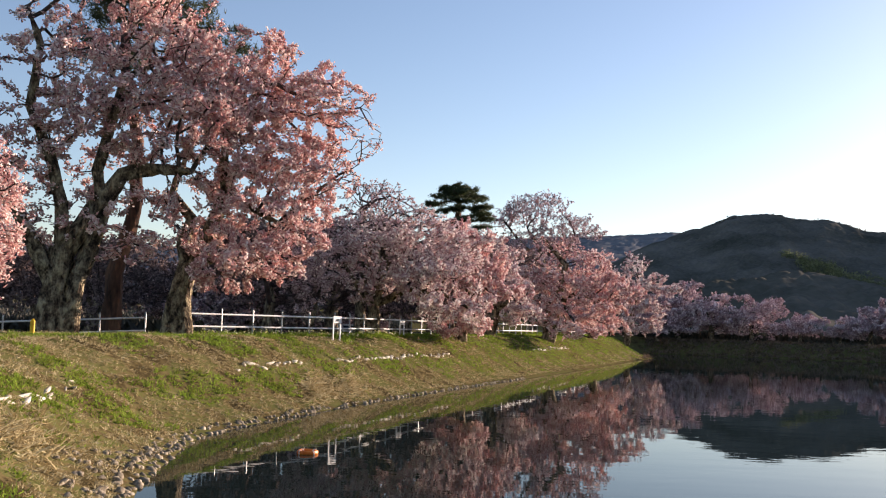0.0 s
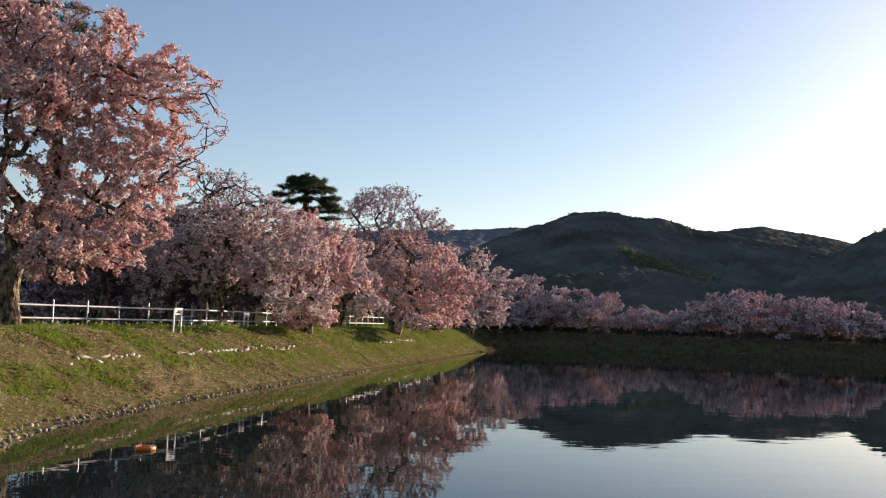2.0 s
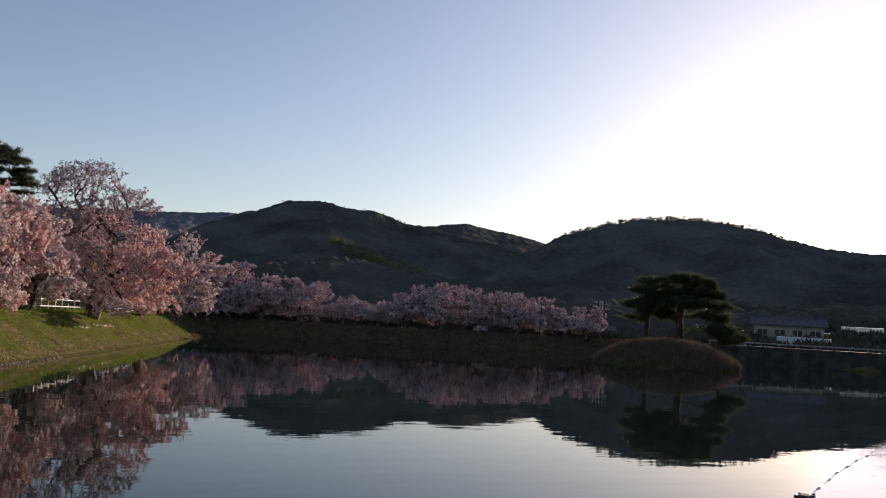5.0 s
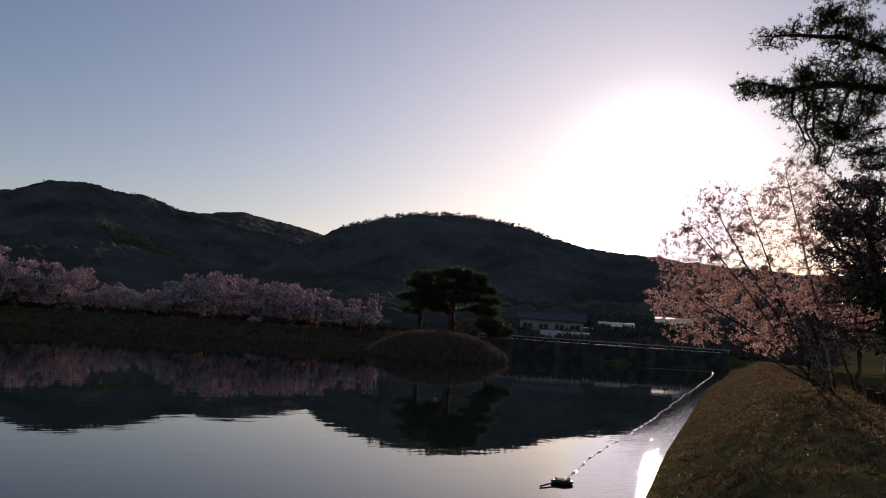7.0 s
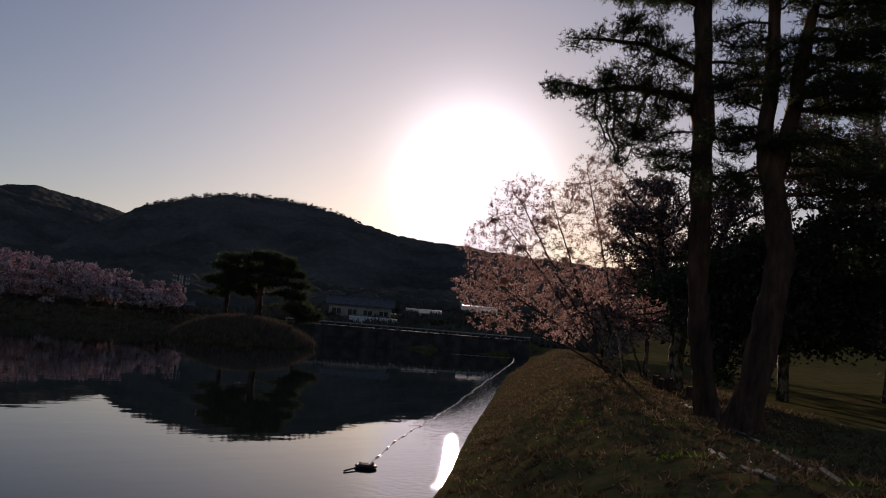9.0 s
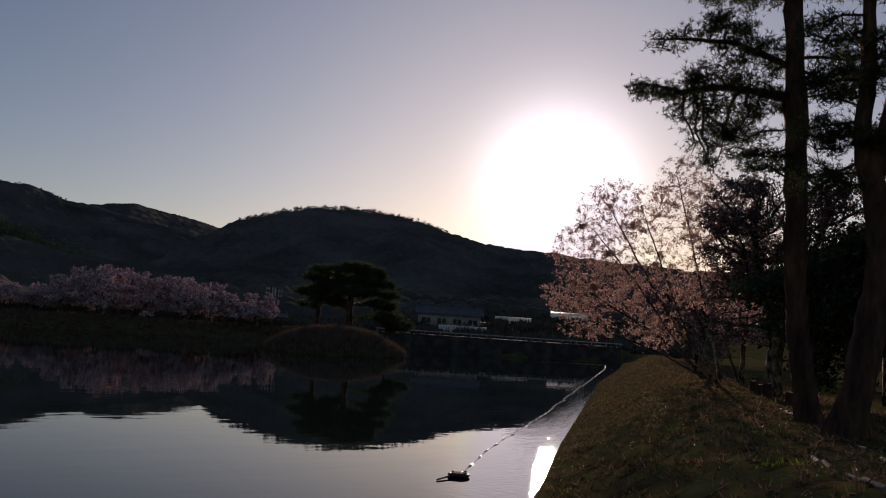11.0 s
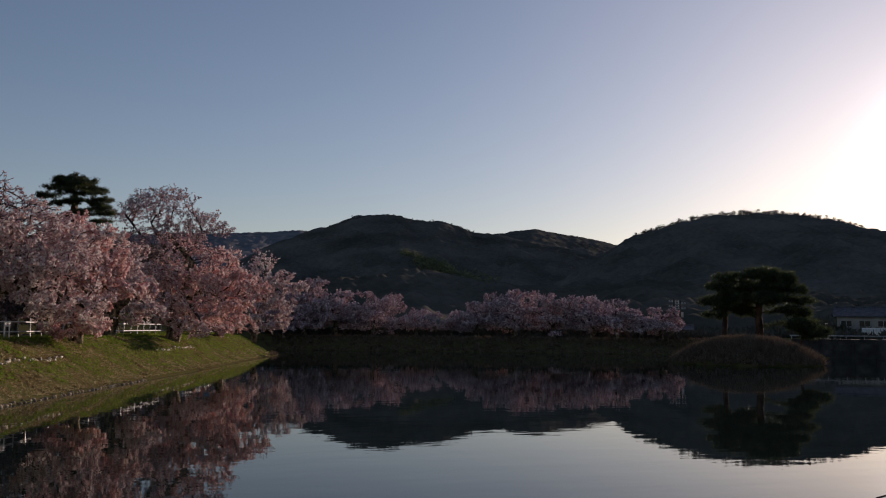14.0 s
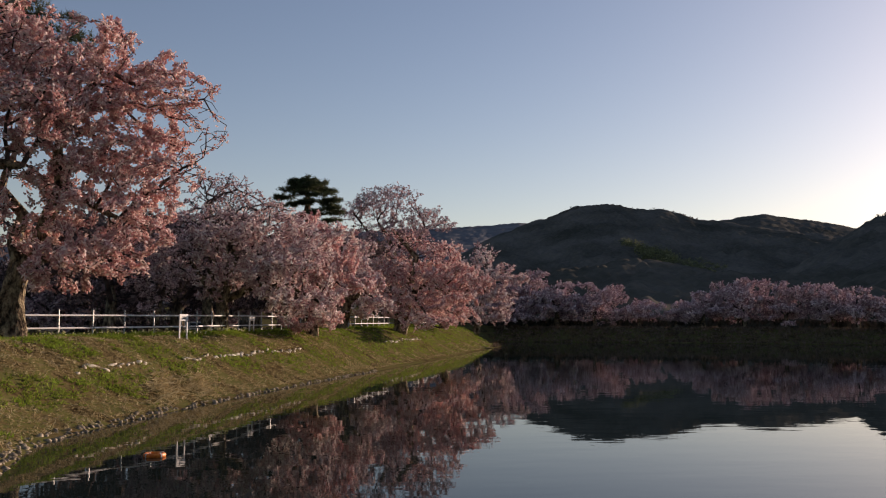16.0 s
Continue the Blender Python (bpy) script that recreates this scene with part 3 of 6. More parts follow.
def tubes(P_, par, radius, chosen, rng, rough=0.0):
    """Round limbs along chains of nodes."""
    n = len(P_)
    best = np.full(n, -1)
    for i in range(n):
        if par[i] >= 0 and chosen[i]:
            b = best[par[i]]
            if b < 0 or radius[i] > radius[b]:
                best[par[i]] = i
    verts, quads, count = [], [], 0
    for i in range(n):
        if not chosen[i] or (par[i] >= 0 and best[par[i]] == i and chosen[par[i]]):
            continue
        chain = [par[i], i] if par[i] >= 0 else [i]
        while best[chain[-1]] >= 0:
            chain.append(best[chain[-1]])
        if len(chain) < 2:
            continue
        r = radius[chain].copy()
        if par[i] >= 0:
            r[0] = r[1]
        r[-1] *= 0.5
        sides = 14 if r.max() > 0.28 else 8 if r.max() > 0.09 else 5 if r.max() > 0.035 else 3
        pts = P_[chain]
        tan = np.gradient(pts, axis=0)
        tan /= np.linalg.norm(tan, axis=1)[:, None] + 1e-9
        ref = np.where(np.abs(tan[:, [2]]) > 0.8, [[1.0, 0, 0]], [[0, 0, 1.0]])
        if (np.abs(tan[:, 2]) > 0.8).mean() > 0.3:
            ref = np.tile([[1.0, 0.1, 0]], (len(chain), 1))
        u = np.cross(tan, ref)
        u /= np.linalg.norm(u, axis=1)[:, None] + 1e-9
        v = np.cross(tan, u)
        a = np.arange(sides) / sides * 2 * np.pi
        wide = r[:, None] * np.ones((1, sides))
        if rough and sides >= 8:
            lump = 1 + rough * np.sin(a[None] * 3 + pts[:, [2]] * 1.1) + rough * 0.7 * np.sin(a[None] * 5 - pts[:, [2]] * 2.3) + rng.normal(0, rough * 0.35, (len(chain), sides))
            wide = wide * lump
        ring = pts[:, None] + (np.cos(a)[None, :, None] * u[:, None] + np.sin(a)[None, :, None] * v[:, None]) * wide[..., None]
        verts.append(ring.reshape(-1, 3))
        k, j = np.meshgrid(np.arange(len(chain) - 1), np.arange(sides), indexing="ij")
        j2 = (j + 1) % sides
        quads.append((np.stack([k * sides + j, k * sides + j2, (k + 1) * sides + j2, (k + 1) * sides + j], -1) + count).reshape(-1, 4))
        count += len(chain) * sides
    return (np.concatenate(verts), np.concatenate(quads)) if verts else (np.zeros((0, 3)), np.zeros((0, 4), int))


def petals(at, size, rng, fold=0.35):
    """Small folded petals, turned at random, one at each point."""
    n = len(at)
    a = rng.normal(size=(n, 3))
    a /= np.linalg.norm(a, axis=1)[:, None]
    b = np.cross(a, rng.normal(size=(n, 3)))
    b /= np.linalg.norm(b, axis=1)[:, None] + 1e-9
    c = np.cross(a, b)
    s = size * rng.uniform(0.6, 1.4, (n, 1))
    v = np.stack([at - a * s, at + b * s * 0.7 + c * s * fold, at + a * s, at - b * s * 0.7 + c * s * fold], 1).reshape(-1, 3)
    i = np.arange(n)[:, None] * 4
    return v, np.concatenate([i + [[0, 1, 2]], i + [[0, 2, 3]]])


def sprays_of(at, way, length, girth, rng):
    """Solid little sprays of crowded blossom, drawn out along their twigs, one at each point."""
    n = len(at)
    d = way * 0.8 + rng.normal(0, 0.55, (n, 3)) * [1, 1, 0.6]
    d /= np.linalg.norm(d, axis=1)[:, None] + 1e-9
    u = np.cross(d, rng.normal(size=(n, 3)))
    u /= np.linalg.norm(u, axis=1)[:, None] + 1e-9
    w = np.cross(d, u)
    ll = length * rng.uniform(0.55, 1.35, (n, 1))
    g = girth * rng.uniform(0.7, 1.5, (n, 3))
    mid = at + d * ll * rng.uniform(-0.2, 0.2, (n, 1))
    v = np.stack([at - d * ll * 0.5, mid + u * g[:, :1], mid + (w * 0.87 - u * 0.5) * g[:, 1:2], mid - (w * 0.87 + u * 0.5) * g[:, 2:], at + d * ll * 0.5], 1).reshape(-1, 3)
    i = np.arange(n)[:, None] * 5
    return v, np.concatenate([i + [[0, 2, 1]], i + [[0, 3, 2]], i + [[0, 1, 3]], i + [[4, 1, 2]], i + [[4, 2, 3]], i + [[4, 3, 1]]])


def needles(at, way, size, rng, blades=12):
    """Tufts of slender needles that spread round a twig's way."""
    n = len(at)
    d = way[:, None] * 0.55 + rng.normal(0, 0.75, (n, blades, 3)) + np.array([0, 0, 0.25])
    d /= np.linalg.norm(d, axis=2)[..., None]
    w = np.cross(d, rng.normal(size=d.shape))
    w /= np.linalg.norm(w, axis=2)[..., None] + 1e-9
    s = size * rng.uniform(0.6, 1.3, (n, blades, 1))
    o = at[:, None]
    v = np.stack([o - w * s * 0.06, o + w * s * 0.06, o + d * s + np.zeros_like(w)], 2).reshape(-1, 3)
    return v, np.arange(n * blades * 3).reshape(-1, 3)


def tree(name, label, stems, lobes, seed, count=900, step=0.45, flowers=24000, size=0.055, spread=0.1, mat=None, bark=None,
         droop=0.0, thick=0.1, kind="cherry", group="", thin=0.05, category="tree", clump=1.0, clumps=13, loose=False, fuller=1.0, tip=0.017, bare=(), airy=0.0, petal=False, blades=9):
    """A tree at the foot of its first stem."""
    bx, by, bz = stems[0][0][:3]
    if not loose:
        # the foot goes down into the ground
        bz = min(bz, float(land(bx, by)) - 0.1)
        stems = [[(*s[0][:2], min(s[0][2], float(land(*s[0][:2])) - 0.1) if s[0][2] < 2.6 else s[0][2], s[0][3])] + list(s[1:]) for s in stems]
    local = [[(x - bx, y - by, z - bz, r) for x, y, z, r in s] for s in stems]
    crown = [(l[0] - bx, l[1] - by, l[2] - bz, l[3], l[-1]) for l in lobes]
    crown = [(l[0], l[1], l[2] + 0.25 * (fuller > 1), l[3] * fuller, l[4] * fuller) for l in crown]
    rng = np.random.default_rng(seed + 7)
    P_, par, radius, kids, stem_nodes = grow(local, crown, count, step, seed, droop=droop, clumps=0 if kind == "pine" else clumps, tip=tip, sprays=[(q[0] - bx, q[1] - by, q[2] - bz, q[3], 260) for q in bare])
    # root flare
    low = np.clip(1 - P_[:, 2] / (4.5 * local[0][0][3] + 0.2), 0, 1)
    radius = radius * (1 + 0.3 * low ** 2 * (radius > 0.1))
    root = empty(name, bx, by, bz)
    big = radius >= thick
    v, q = tubes(P_, par, radius, big, rng, 0.14)
    child("trunk", mesh_of("trunk", v, q, bark or BARK, True), root)
    v, q = tubes(P_, par, radius, ~big, rng)
    if len(v):
        child("branchwork", mesh_of("branchwork", v, q, TWIG if kind == "cherry" else (bark or BARK), True), root)
    fine = np.where((radius < thin) & (np.arange(len(P_)) >= stem_nodes))[0]
    fine = fine[par[fine] >= 0]
    # fuller and barer stretches of the crown
    dense = 0.5 + 0.5 * np.sin(P_[fine, 0] * 1.7 + seed) * np.sin(P_[fine, 1] * 1.9 + 2) * np.sin(P_[fine, 2] * 2.1 + seed)
    dense = 0.2 + clump * 2.2 * np.clip(dense - 0.25, 0, 1) ** 1.5 + 0.35 * (kids[fine] == 0)
    fine_grain = 0.5 + 0.5 * np.sin(P_[fine, 0] * 5.3 + seed) * np.sin(P_[fine, 1] * 4.9 + 1) * np.sin(P_[fine, 2] * 6.1 + 2 * seed)
    dense = dense * (0.3 + 2.0 * np.clip(fine_grain - 0.3, 0, 1))
    if airy:
        # the tops come into flower last
        up = (P_[fine, 2] - P_[fine, 2].min()) / (np.ptp(P_[fine, 2]) + 1e-9)
        dense = dense * (1 - airy * smooth(0.5, 0.95, up))
    for qx, qy, qz, qr in bare:
        # sprays of twigs that have not flowered
        away = np.linalg.norm(P_[fine] - [qx - bx, qy - by, qz - bz], axis=1)
        dense = np.where(away < qr, dense * 0.12, dense)
    src = rng.choice(fine, flowers, p=dense / dense.sum())
    u = rng.random((flowers, 1))
    at = P_[src] * u + P_[par[src]] * (1 - u)
    if kind == "pine":
        at = at + rng.normal(0, spread, at.shape) * [1, 1, 0.5]
        way = P_[src] - P_[par[src]]
        way /= np.linalg.norm(way, axis=1)[:, None] + 1e-9
        v, f = needles(at, way, size, rng, blades)
        child("foliage", mesh_of("foliage", v, f, mat or NEEDLE), root)
    else:
        way = P_[src] - P_[par[src]]
        way /= np.linalg.norm(way, axis=1)[:, None] + 1e-9
        per = 4
        if not petal:
            n_ = flowers // 2
            v, f = sprays_of(at[:n_] + rng.normal(0, spread * 0.7, (n_, 3)), way[:n_], size * 2.9, size * 0.62, rng)
            child("crown", mesh_of("crown", v, f, mat or BLOSSOM), root)
            return tagged(root, label, category, group)
        # petals sit in small bunches
        at = at + rng.normal(0, spread, at.shape)
        bunch = np.repeat(at[: flowers // per], per, axis=0)
        bunch = bunch + rng.normal(0, size * 1.1, bunch.shape)
        v, f = petals(bunch, size, rng)
        child("crown", mesh_of("crown", v, f, mat or BLOSSOM), root)
    return tagged(root, label, category, group)


BANK = "cherry trees on the left bank"
tree("cherry_tree", "huge old cherry tree in pink blossom with a split mossy trunk", [
    [(-13.4, 33.4, 2.0, 0.52), (-13.5, 33.4, 3.7, 0.44), (-13.3, 33.4, 5.1, 0.40), (-12.7, 33.7, 6.1, 0.38), (-12.1, 33.9, 7.2, 0.33), (-11.6, 34.1, 8.0, 0.28), (-10.6, 34.3, 8.3, 0.22), (-9.2, 34.3, 8.2, 0.16)],
    [(-13.05, 33.4, 2.0, 0.34), (-12.8, 33.5, 4.1, 0.30), (-12.4, 33.8, 5.5, 0.28), (-12.2, 33.9, 6.5, 0.22), (-12.4, 33.8, 8.1, 0.17), (-12.2, 34.3, 9.8, 0.13), (-11.8, 34.6, 11.7, 0.08)],
    [(-13.4, 33.4, 3.7, 0.30), (-14.2, 33.1, 5.4, 0.26), (-14.7, 32.9, 6.3, 0.19), (-15.2, 32.6, 7.9, 0.15), (-16.3, 32.1, 9.7, 0.10)],
    [(-13.3, 33.4, 5.1, 0.30), (-13.3, 33.0, 6.8, 0.22), (-13.7, 32.8, 8.4, 0.19), (-14.4, 32.6, 10.1, 0.15), (-14.1, 32.4, 12.2, 0.11), (-14.6, 32.3, 13.5, 0.08)]],
    [(-11.2, 34.1, 12.0, 3.6, 2.5), (-13.2, 33.4, 9.3, 2.6, 2.2), (-9.6, 34.4, 10.0, 2.8, 2.2), (-14.2, 33.1, 6.8, 1.7, 1.2), (-16.3, 32.1, 9.7, 2.2, 3.0), (-11.4, 34.2, 15.2, 3.8, 1.8), (-14.6, 32.9, 12.9, 1.3, 1.2), (-9.6, 35.0, 12.8, 2.6, 2.2), (-11.2, 34.6, 9.8, 2.2, 1.8), (-12.4, 33.0, 11.4, 2.4, 2.0), (-12.6, 33.0, 6.2, 1.5, 1.1), (-11.0, 33.8, 5.6, 1.4, 0.9), (-12.9, 34.6, 7.6, 1.6, 0.9), (-10.8, 34.9, 7.2, 1.7, 0.8), (-14.8, 33.4, 8.2, 1.6, 1.2), (-9.4, 34.2, 11.4, 2.2, 1.6)],
    11, count=4200, flowers=90000, size=0.058, group=BANK)
tree("cherry_tree", "old leaning cherry tree in pink blossom with a low bough", [
    [(-10.1, 36.6, 2.0, 0.50), (-10.0, 36.7, 3.7, 0.42), (-9.7, 36.7, 4.9, 0.36), (-9.2, 36.7, 5.6, 0.30), (-8.8, 36.6, 6.8, 0.25), (-8.4, 36.5, 7.9, 0.21), (-7.6, 36.4, 7.3, 0.14), (-6.3, 36.5, 6.7, 0.08)],
    [(-9.7, 36.7, 4.9, 0.30), (-10.0, 36.7, 5.8, 0.26), (-9.8, 36.9, 6.8, 0.22), (-10.6, 37.0, 7.8, 0.15), (-10.2, 37.3, 9.3, 0.10)],
    [(-8.4, 36.5, 7.9, 0.20), (-8.6, 36.7, 9.2, 0.15), (-8.2, 37.0, 11.0, 0.11), (-7.2, 37.3, 12.3, 0.07)],
    [(-9.7, 36.7, 4.9, 0.2), (-8.6, 36.0, 5.2, 0.15), (-7.4, 35.6, 5.0, 0.1)]],
    [(-8.1, 37.1, 12.0, 2.7, 2.6), (-6.2, 37.3, 10.4, 2.1, 2.0), (-7.0, 36.9, 8.4, 2.4, 1.3), (-7.6, 36.0, 5.0, 2.2, 1.2), (-5.4, 36.9, 6.8, 1.5, 1.5), (-4.7, 37.5, 12.3, 0.9, 1.0), (-4.3, 37.4, 9.6, 1.0, 1.3), (-9.9, 36.7, 6.7, 1.4, 1.0), (-6.6, 36.6, 11.6, 2.4, 2.0), (-5.6, 36.8, 8.6, 1.9, 1.5), (-6.2, 36.0, 5.6, 1.7, 1.1), (-5.2, 37.0, 12.3, 1.5, 1.4), (-4.6, 37.2, 9.0, 1.3, 1.3), (-5.0, 37.0, 10.8, 1.5, 1.2), (-7.4, 36.2, 7.0, 2.2, 1.0), (-8.6, 36.0, 6.0, 1.5, 0.8), (-7.0, 36.8, 9.6, 2.2, 1.2)],
    12, count=4200, flowers=90000, size=0.058, group=BANK, bare=[(-3.7, 37.3, 11.4, 1.0), (-3.4, 37.3, 10.2, 1.1), (-4.0, 37.3, 8.8, 0.9)])
tree("weeping_cherry", "weeping cherry with pink blossom on hanging branches above the bank", [
    [(-12.0, 24.0, 1.6, 0.26), (-11.9, 24.1, 3.7, 0.2), (-11.9, 24.2, 5.5, 0.16), (-11.5, 24.4, 6.5, 0.1)]],
    [(-11.5, 24.4, 5.1, 0.75, 1.7), (-12.2, 24.1, 5.8, 1.2, 1.8), (-11.3, 24.5, 3.6, 0.45, 1.0)],
    13, count=700, step=0.3, flowers=14000, size=0.045, spread=0.16, droop=0.35, group=BANK)
tree("pine_tree", "tall dark pine standing behind the blossom of old cherries", [
    [(-14.0, 40.7, 2.2, 0.40), (-13.9, 40.7, 4.8, 0.33), (-13.3, 40.9, 7.5, 0.28), (-13.3, 40.9, 10.5, 0.22), (-14.0, 40.7, 13.6, 0.18), (-13.9, 40.7, 15.9, 0.10)]],
    [(-14.5, 40.5, 14.3, 2.4, 0.8), (-11.6, 41.4, 15.4, 1.6, 0.8), (-9.5, 41.9, 14.9, 1.1, 1.3), (-13.3, 40.9, 16.5, 3.2, 0.8), (-10.3, 41.7, 12.5, 0.8, 0.5)],
    14, count=500, flowers=4500, size=0.24, spread=0.22, kind="pine", bark=PINEBARK, group="pines")
tree("cherry_tree", "broad cherry tree in pale blossom, boughs near the grass", [
    [(-3.6, 49.9, 2.0, 0.36), (-3.5, 49.9, 3.9, 0.28), (-3.0, 49.9, 6.0, 0.22), (-3.4, 49.9, 7.7, 0.13)],
    [(-3.5, 49.9, 3.9, 0.20), (-1.8, 49.6, 4.8, 0.18), (0.0, 49.2, 4.6, 0.12), (1.5, 49.0, 3.8, 0.07)],
    [(-3.5, 49.9, 3.9, 0.20), (-4.6, 49.7, 5.2, 0.14), (-5.4, 49.5, 6.4, 0.08)]],
    [(-0.7, 49.7, 6.6, 2.6, 1.8), (0.8, 49.2, 4.3, 2.1, 1.7), (-4.2, 49.8, 5.4, 2.3, 1.7), (-1.9, 50.0, 7.8, 2.1, 1.4), (1.4, 49.0, 3.2, 1.2, 0.9), (-2.2, 49.2, 5.4, 1.9, 1.3), (-0.4, 48.8, 5.4, 2.2, 1.7), (-3.0, 49.6, 7.2, 2.4, 1.6)],
    15, count=3000, flowers=42000, size=0.07, mat=PALE, airy=0.9, group=BANK, fuller=1.15, bare=[(-4.9, 49.7, 6.6, 1.5), (-3.4, 49.5, 7.6, 1.2)])
tree("cherry_tree", "tall cherry tree with sparse opening blossom high on bare grey limbs", [
    [(-4.6, 54.0, 2.2, 0.32), (-4.5, 54.0, 5.0, 0.24), (-4.2, 54.0, 7.4, 0.16), (-4.6, 54.0, 9.0, 0.09)]],
    [(-4.0, 54.0, 8.9, 3.5, 2.1), (-6.2, 54.0, 7.2, 2.4, 2.0), (-1.6, 54.0, 8.4, 2.4, 1.8)],
    16, count=4200, flowers=13000, size=0.06, airy=0.6, mat=BUD, group=BANK)
tree("young_cherry", "slim young cherry with brown twigs and few buds", [
    [(-6.5, 47.6, 2.2, 0.12), (-6.2, 47.6, 4.0, 0.10), (-5.6, 47.7, 6.0, 0.05)], [(-6.2, 47.6, 4.0, 0.07), (-7.0, 47.5, 5.4, 0.04)]],
    [(-5.9, 47.6, 5.7, 1.8, 1.7), (-7.2, 47.5, 4.6, 1.2, 1.2)], 17, count=700, flowers=8000, size=0.05, mat=BUD, group=BANK)
tree("cherry_tree", "cherry tree in pale blossom bending over the slope", [
    [(3.2, 65.9, 2.1, 0.35), (3.8, 65.6, 4.1, 0.28), (3.4, 65.5, 6.4, 0.18)], [(3.8, 65.6, 4.1, 0.18), (4.8, 64.6, 4.9, 0.12), (5.4, 64.0, 4.4, 0.07)]],
    [(4.8, 64.6, 4.6, 2.0, 1.7), (3.0, 65.9, 6.0, 2.3, 1.7), (3.4, 65.9, 7.6, 2.2, 1.9)], 18, count=1700, flowers=26000, size=0.086, mat=PALE, airy=0.8, group=BANK, fuller=1.15)
tree("cherry_tree", "large cherry tree in deep pink blossom drooping to the bank", [
    [(8.4, 75.5, 2.2, 0.45), (9.1, 75.4, 4.8, 0.35), (9.7, 75.2, 7.9, 0.22), (7.8, 75.4, 10.1, 0.12)], [(9.1, 75.4, 4.8, 0.25), (10.6, 74.4, 5.8, 0.18), (11.8, 73.8, 5.2, 0.1)], [(9.1, 75.4, 4.8, 0.18), (9.4, 73.0, 4.6, 0.12), (10.0, 70.6, 3.2, 0.06)]],
    [(9.7, 75.2, 7.9, 3.5, 2.2), (11.9, 74.3, 5.3, 2.6, 2.3), (8.0, 75.2, 5.9, 2.5, 1.9), (11.3, 73.6, 3.2, 1.9, 1.2), (8.2, 73.0, 3.8, 1.9, 1.2), (9.8, 72.0, 3.0, 1.8, 1.0), (10.2, 69.8, 2.5, 1.4, 0.7)],
    19, count=2400, flowers=36000, size=0.09, airy=0.8, group=BANK, fuller=1.15)
tree("cherry_tree", "bare-limbed cherry with thin blossom rising behind its neighbours", [
    [(9.4, 84.0, 2.2, 0.4), (9.2, 84.0, 6.0, 0.3), (8.6, 84.0, 9.6, 0.18), (7.4, 84.0, 11.6, 0.1)], [(8.8, 84.0, 8.6, 0.16), (6.6, 84.0, 10.6, 0.11), (5.2, 84.0, 12.4, 0.06)], [(9.2, 84.0, 6.0, 0.22), (10.8, 84.0, 9.4, 0.14), (11.6, 84.0, 11.2, 0.08)]],
    [(6.4, 84.0, 12.6, 3.1, 2.0), (9.4, 84.0, 12.9, 3.3, 1.9), (12.2, 84.0, 11.7, 2.4, 1.9), (8.6, 84.0, 10.0, 4.0, 1.8)], 20, count=4200, step=0.4, flowers=20000, size=0.065, tip=0.013, mat=BUD, group=BANK)
tree("cherry_tree", "cherry tree in pale blossom at the point of the bank", [
    [(21.0, 110.4, 2.2, 0.40), (22.0, 110.0, 5.8, 0.30), (22.5, 109.7, 8.4, 0.13)]],
    [(22.3, 109.7, 8.4, 3.9, 3.3), (19.8, 110.1, 6.2, 3.8, 3.2), (24.3, 109.0, 4.9, 2.5, 2.4), (20.8, 107.6, 3.4, 2.3, 1.2), (23.4, 107.4, 3.2, 1.8, 1.0)], 21, count=1800, step=0.5, flowers=26000, size=0.115, mat=PALE, airy=0.8, group=BANK)
tree("cherry_tree", "cherry tree in pink blossom between its larger neighbours", [
    [(1.2, 57.6, 2.2, 0.32), (1.5, 57.4, 4.4, 0.24), (1.4, 57.4, 6.8, 0.14)], [(1.5, 57.4, 4.4, 0.15), (2.6, 56.6, 5.2, 0.1), (3.2, 56.0, 4.6, 0.06)], [(1.5, 57.4, 4.4, 0.14), (1.2, 56.0, 4.2, 0.09), (1.0, 54.8, 3.4, 0.05)]],
    [(1.5, 57.2, 7.0, 2.3, 1.9), (2.7, 56.2, 4.7, 1.9, 1.5), (0.6, 58.0, 8.2, 2.1, 1.5), (0.5, 54.8, 3.1, 1.5, 0.9), (1.9, 55.3, 3.3, 1.5, 1.0)], 23, count=1600, flowers=30000, size=0.088, airy=0.8, group=BANK, fuller=1.15)
tree("cherry_tree", "cherry tree in pink blossom near the end of the fence", [
    [(14.6, 92.6, 2.2, 0.36), (15.2, 92.2, 4.8, 0.28), (15.3, 92.0, 7.4, 0.15)], [(15.2, 92.2, 4.8, 0.16), (16.6, 91.2, 5.6, 0.1)]],
    [(15.0, 92.0, 8.0, 3.1, 2.5), (16.7, 90.8, 5.2, 2.5, 2.0), (13.6, 92.4, 6.2, 2.4, 2.0), (15.8, 90.0, 3.6, 2.2, 1.2), (13.4, 90.6, 3.4, 2.0, 1.1)], 24, count=1600, flowers=24000, size=0.11, airy=0.8, group=BANK)
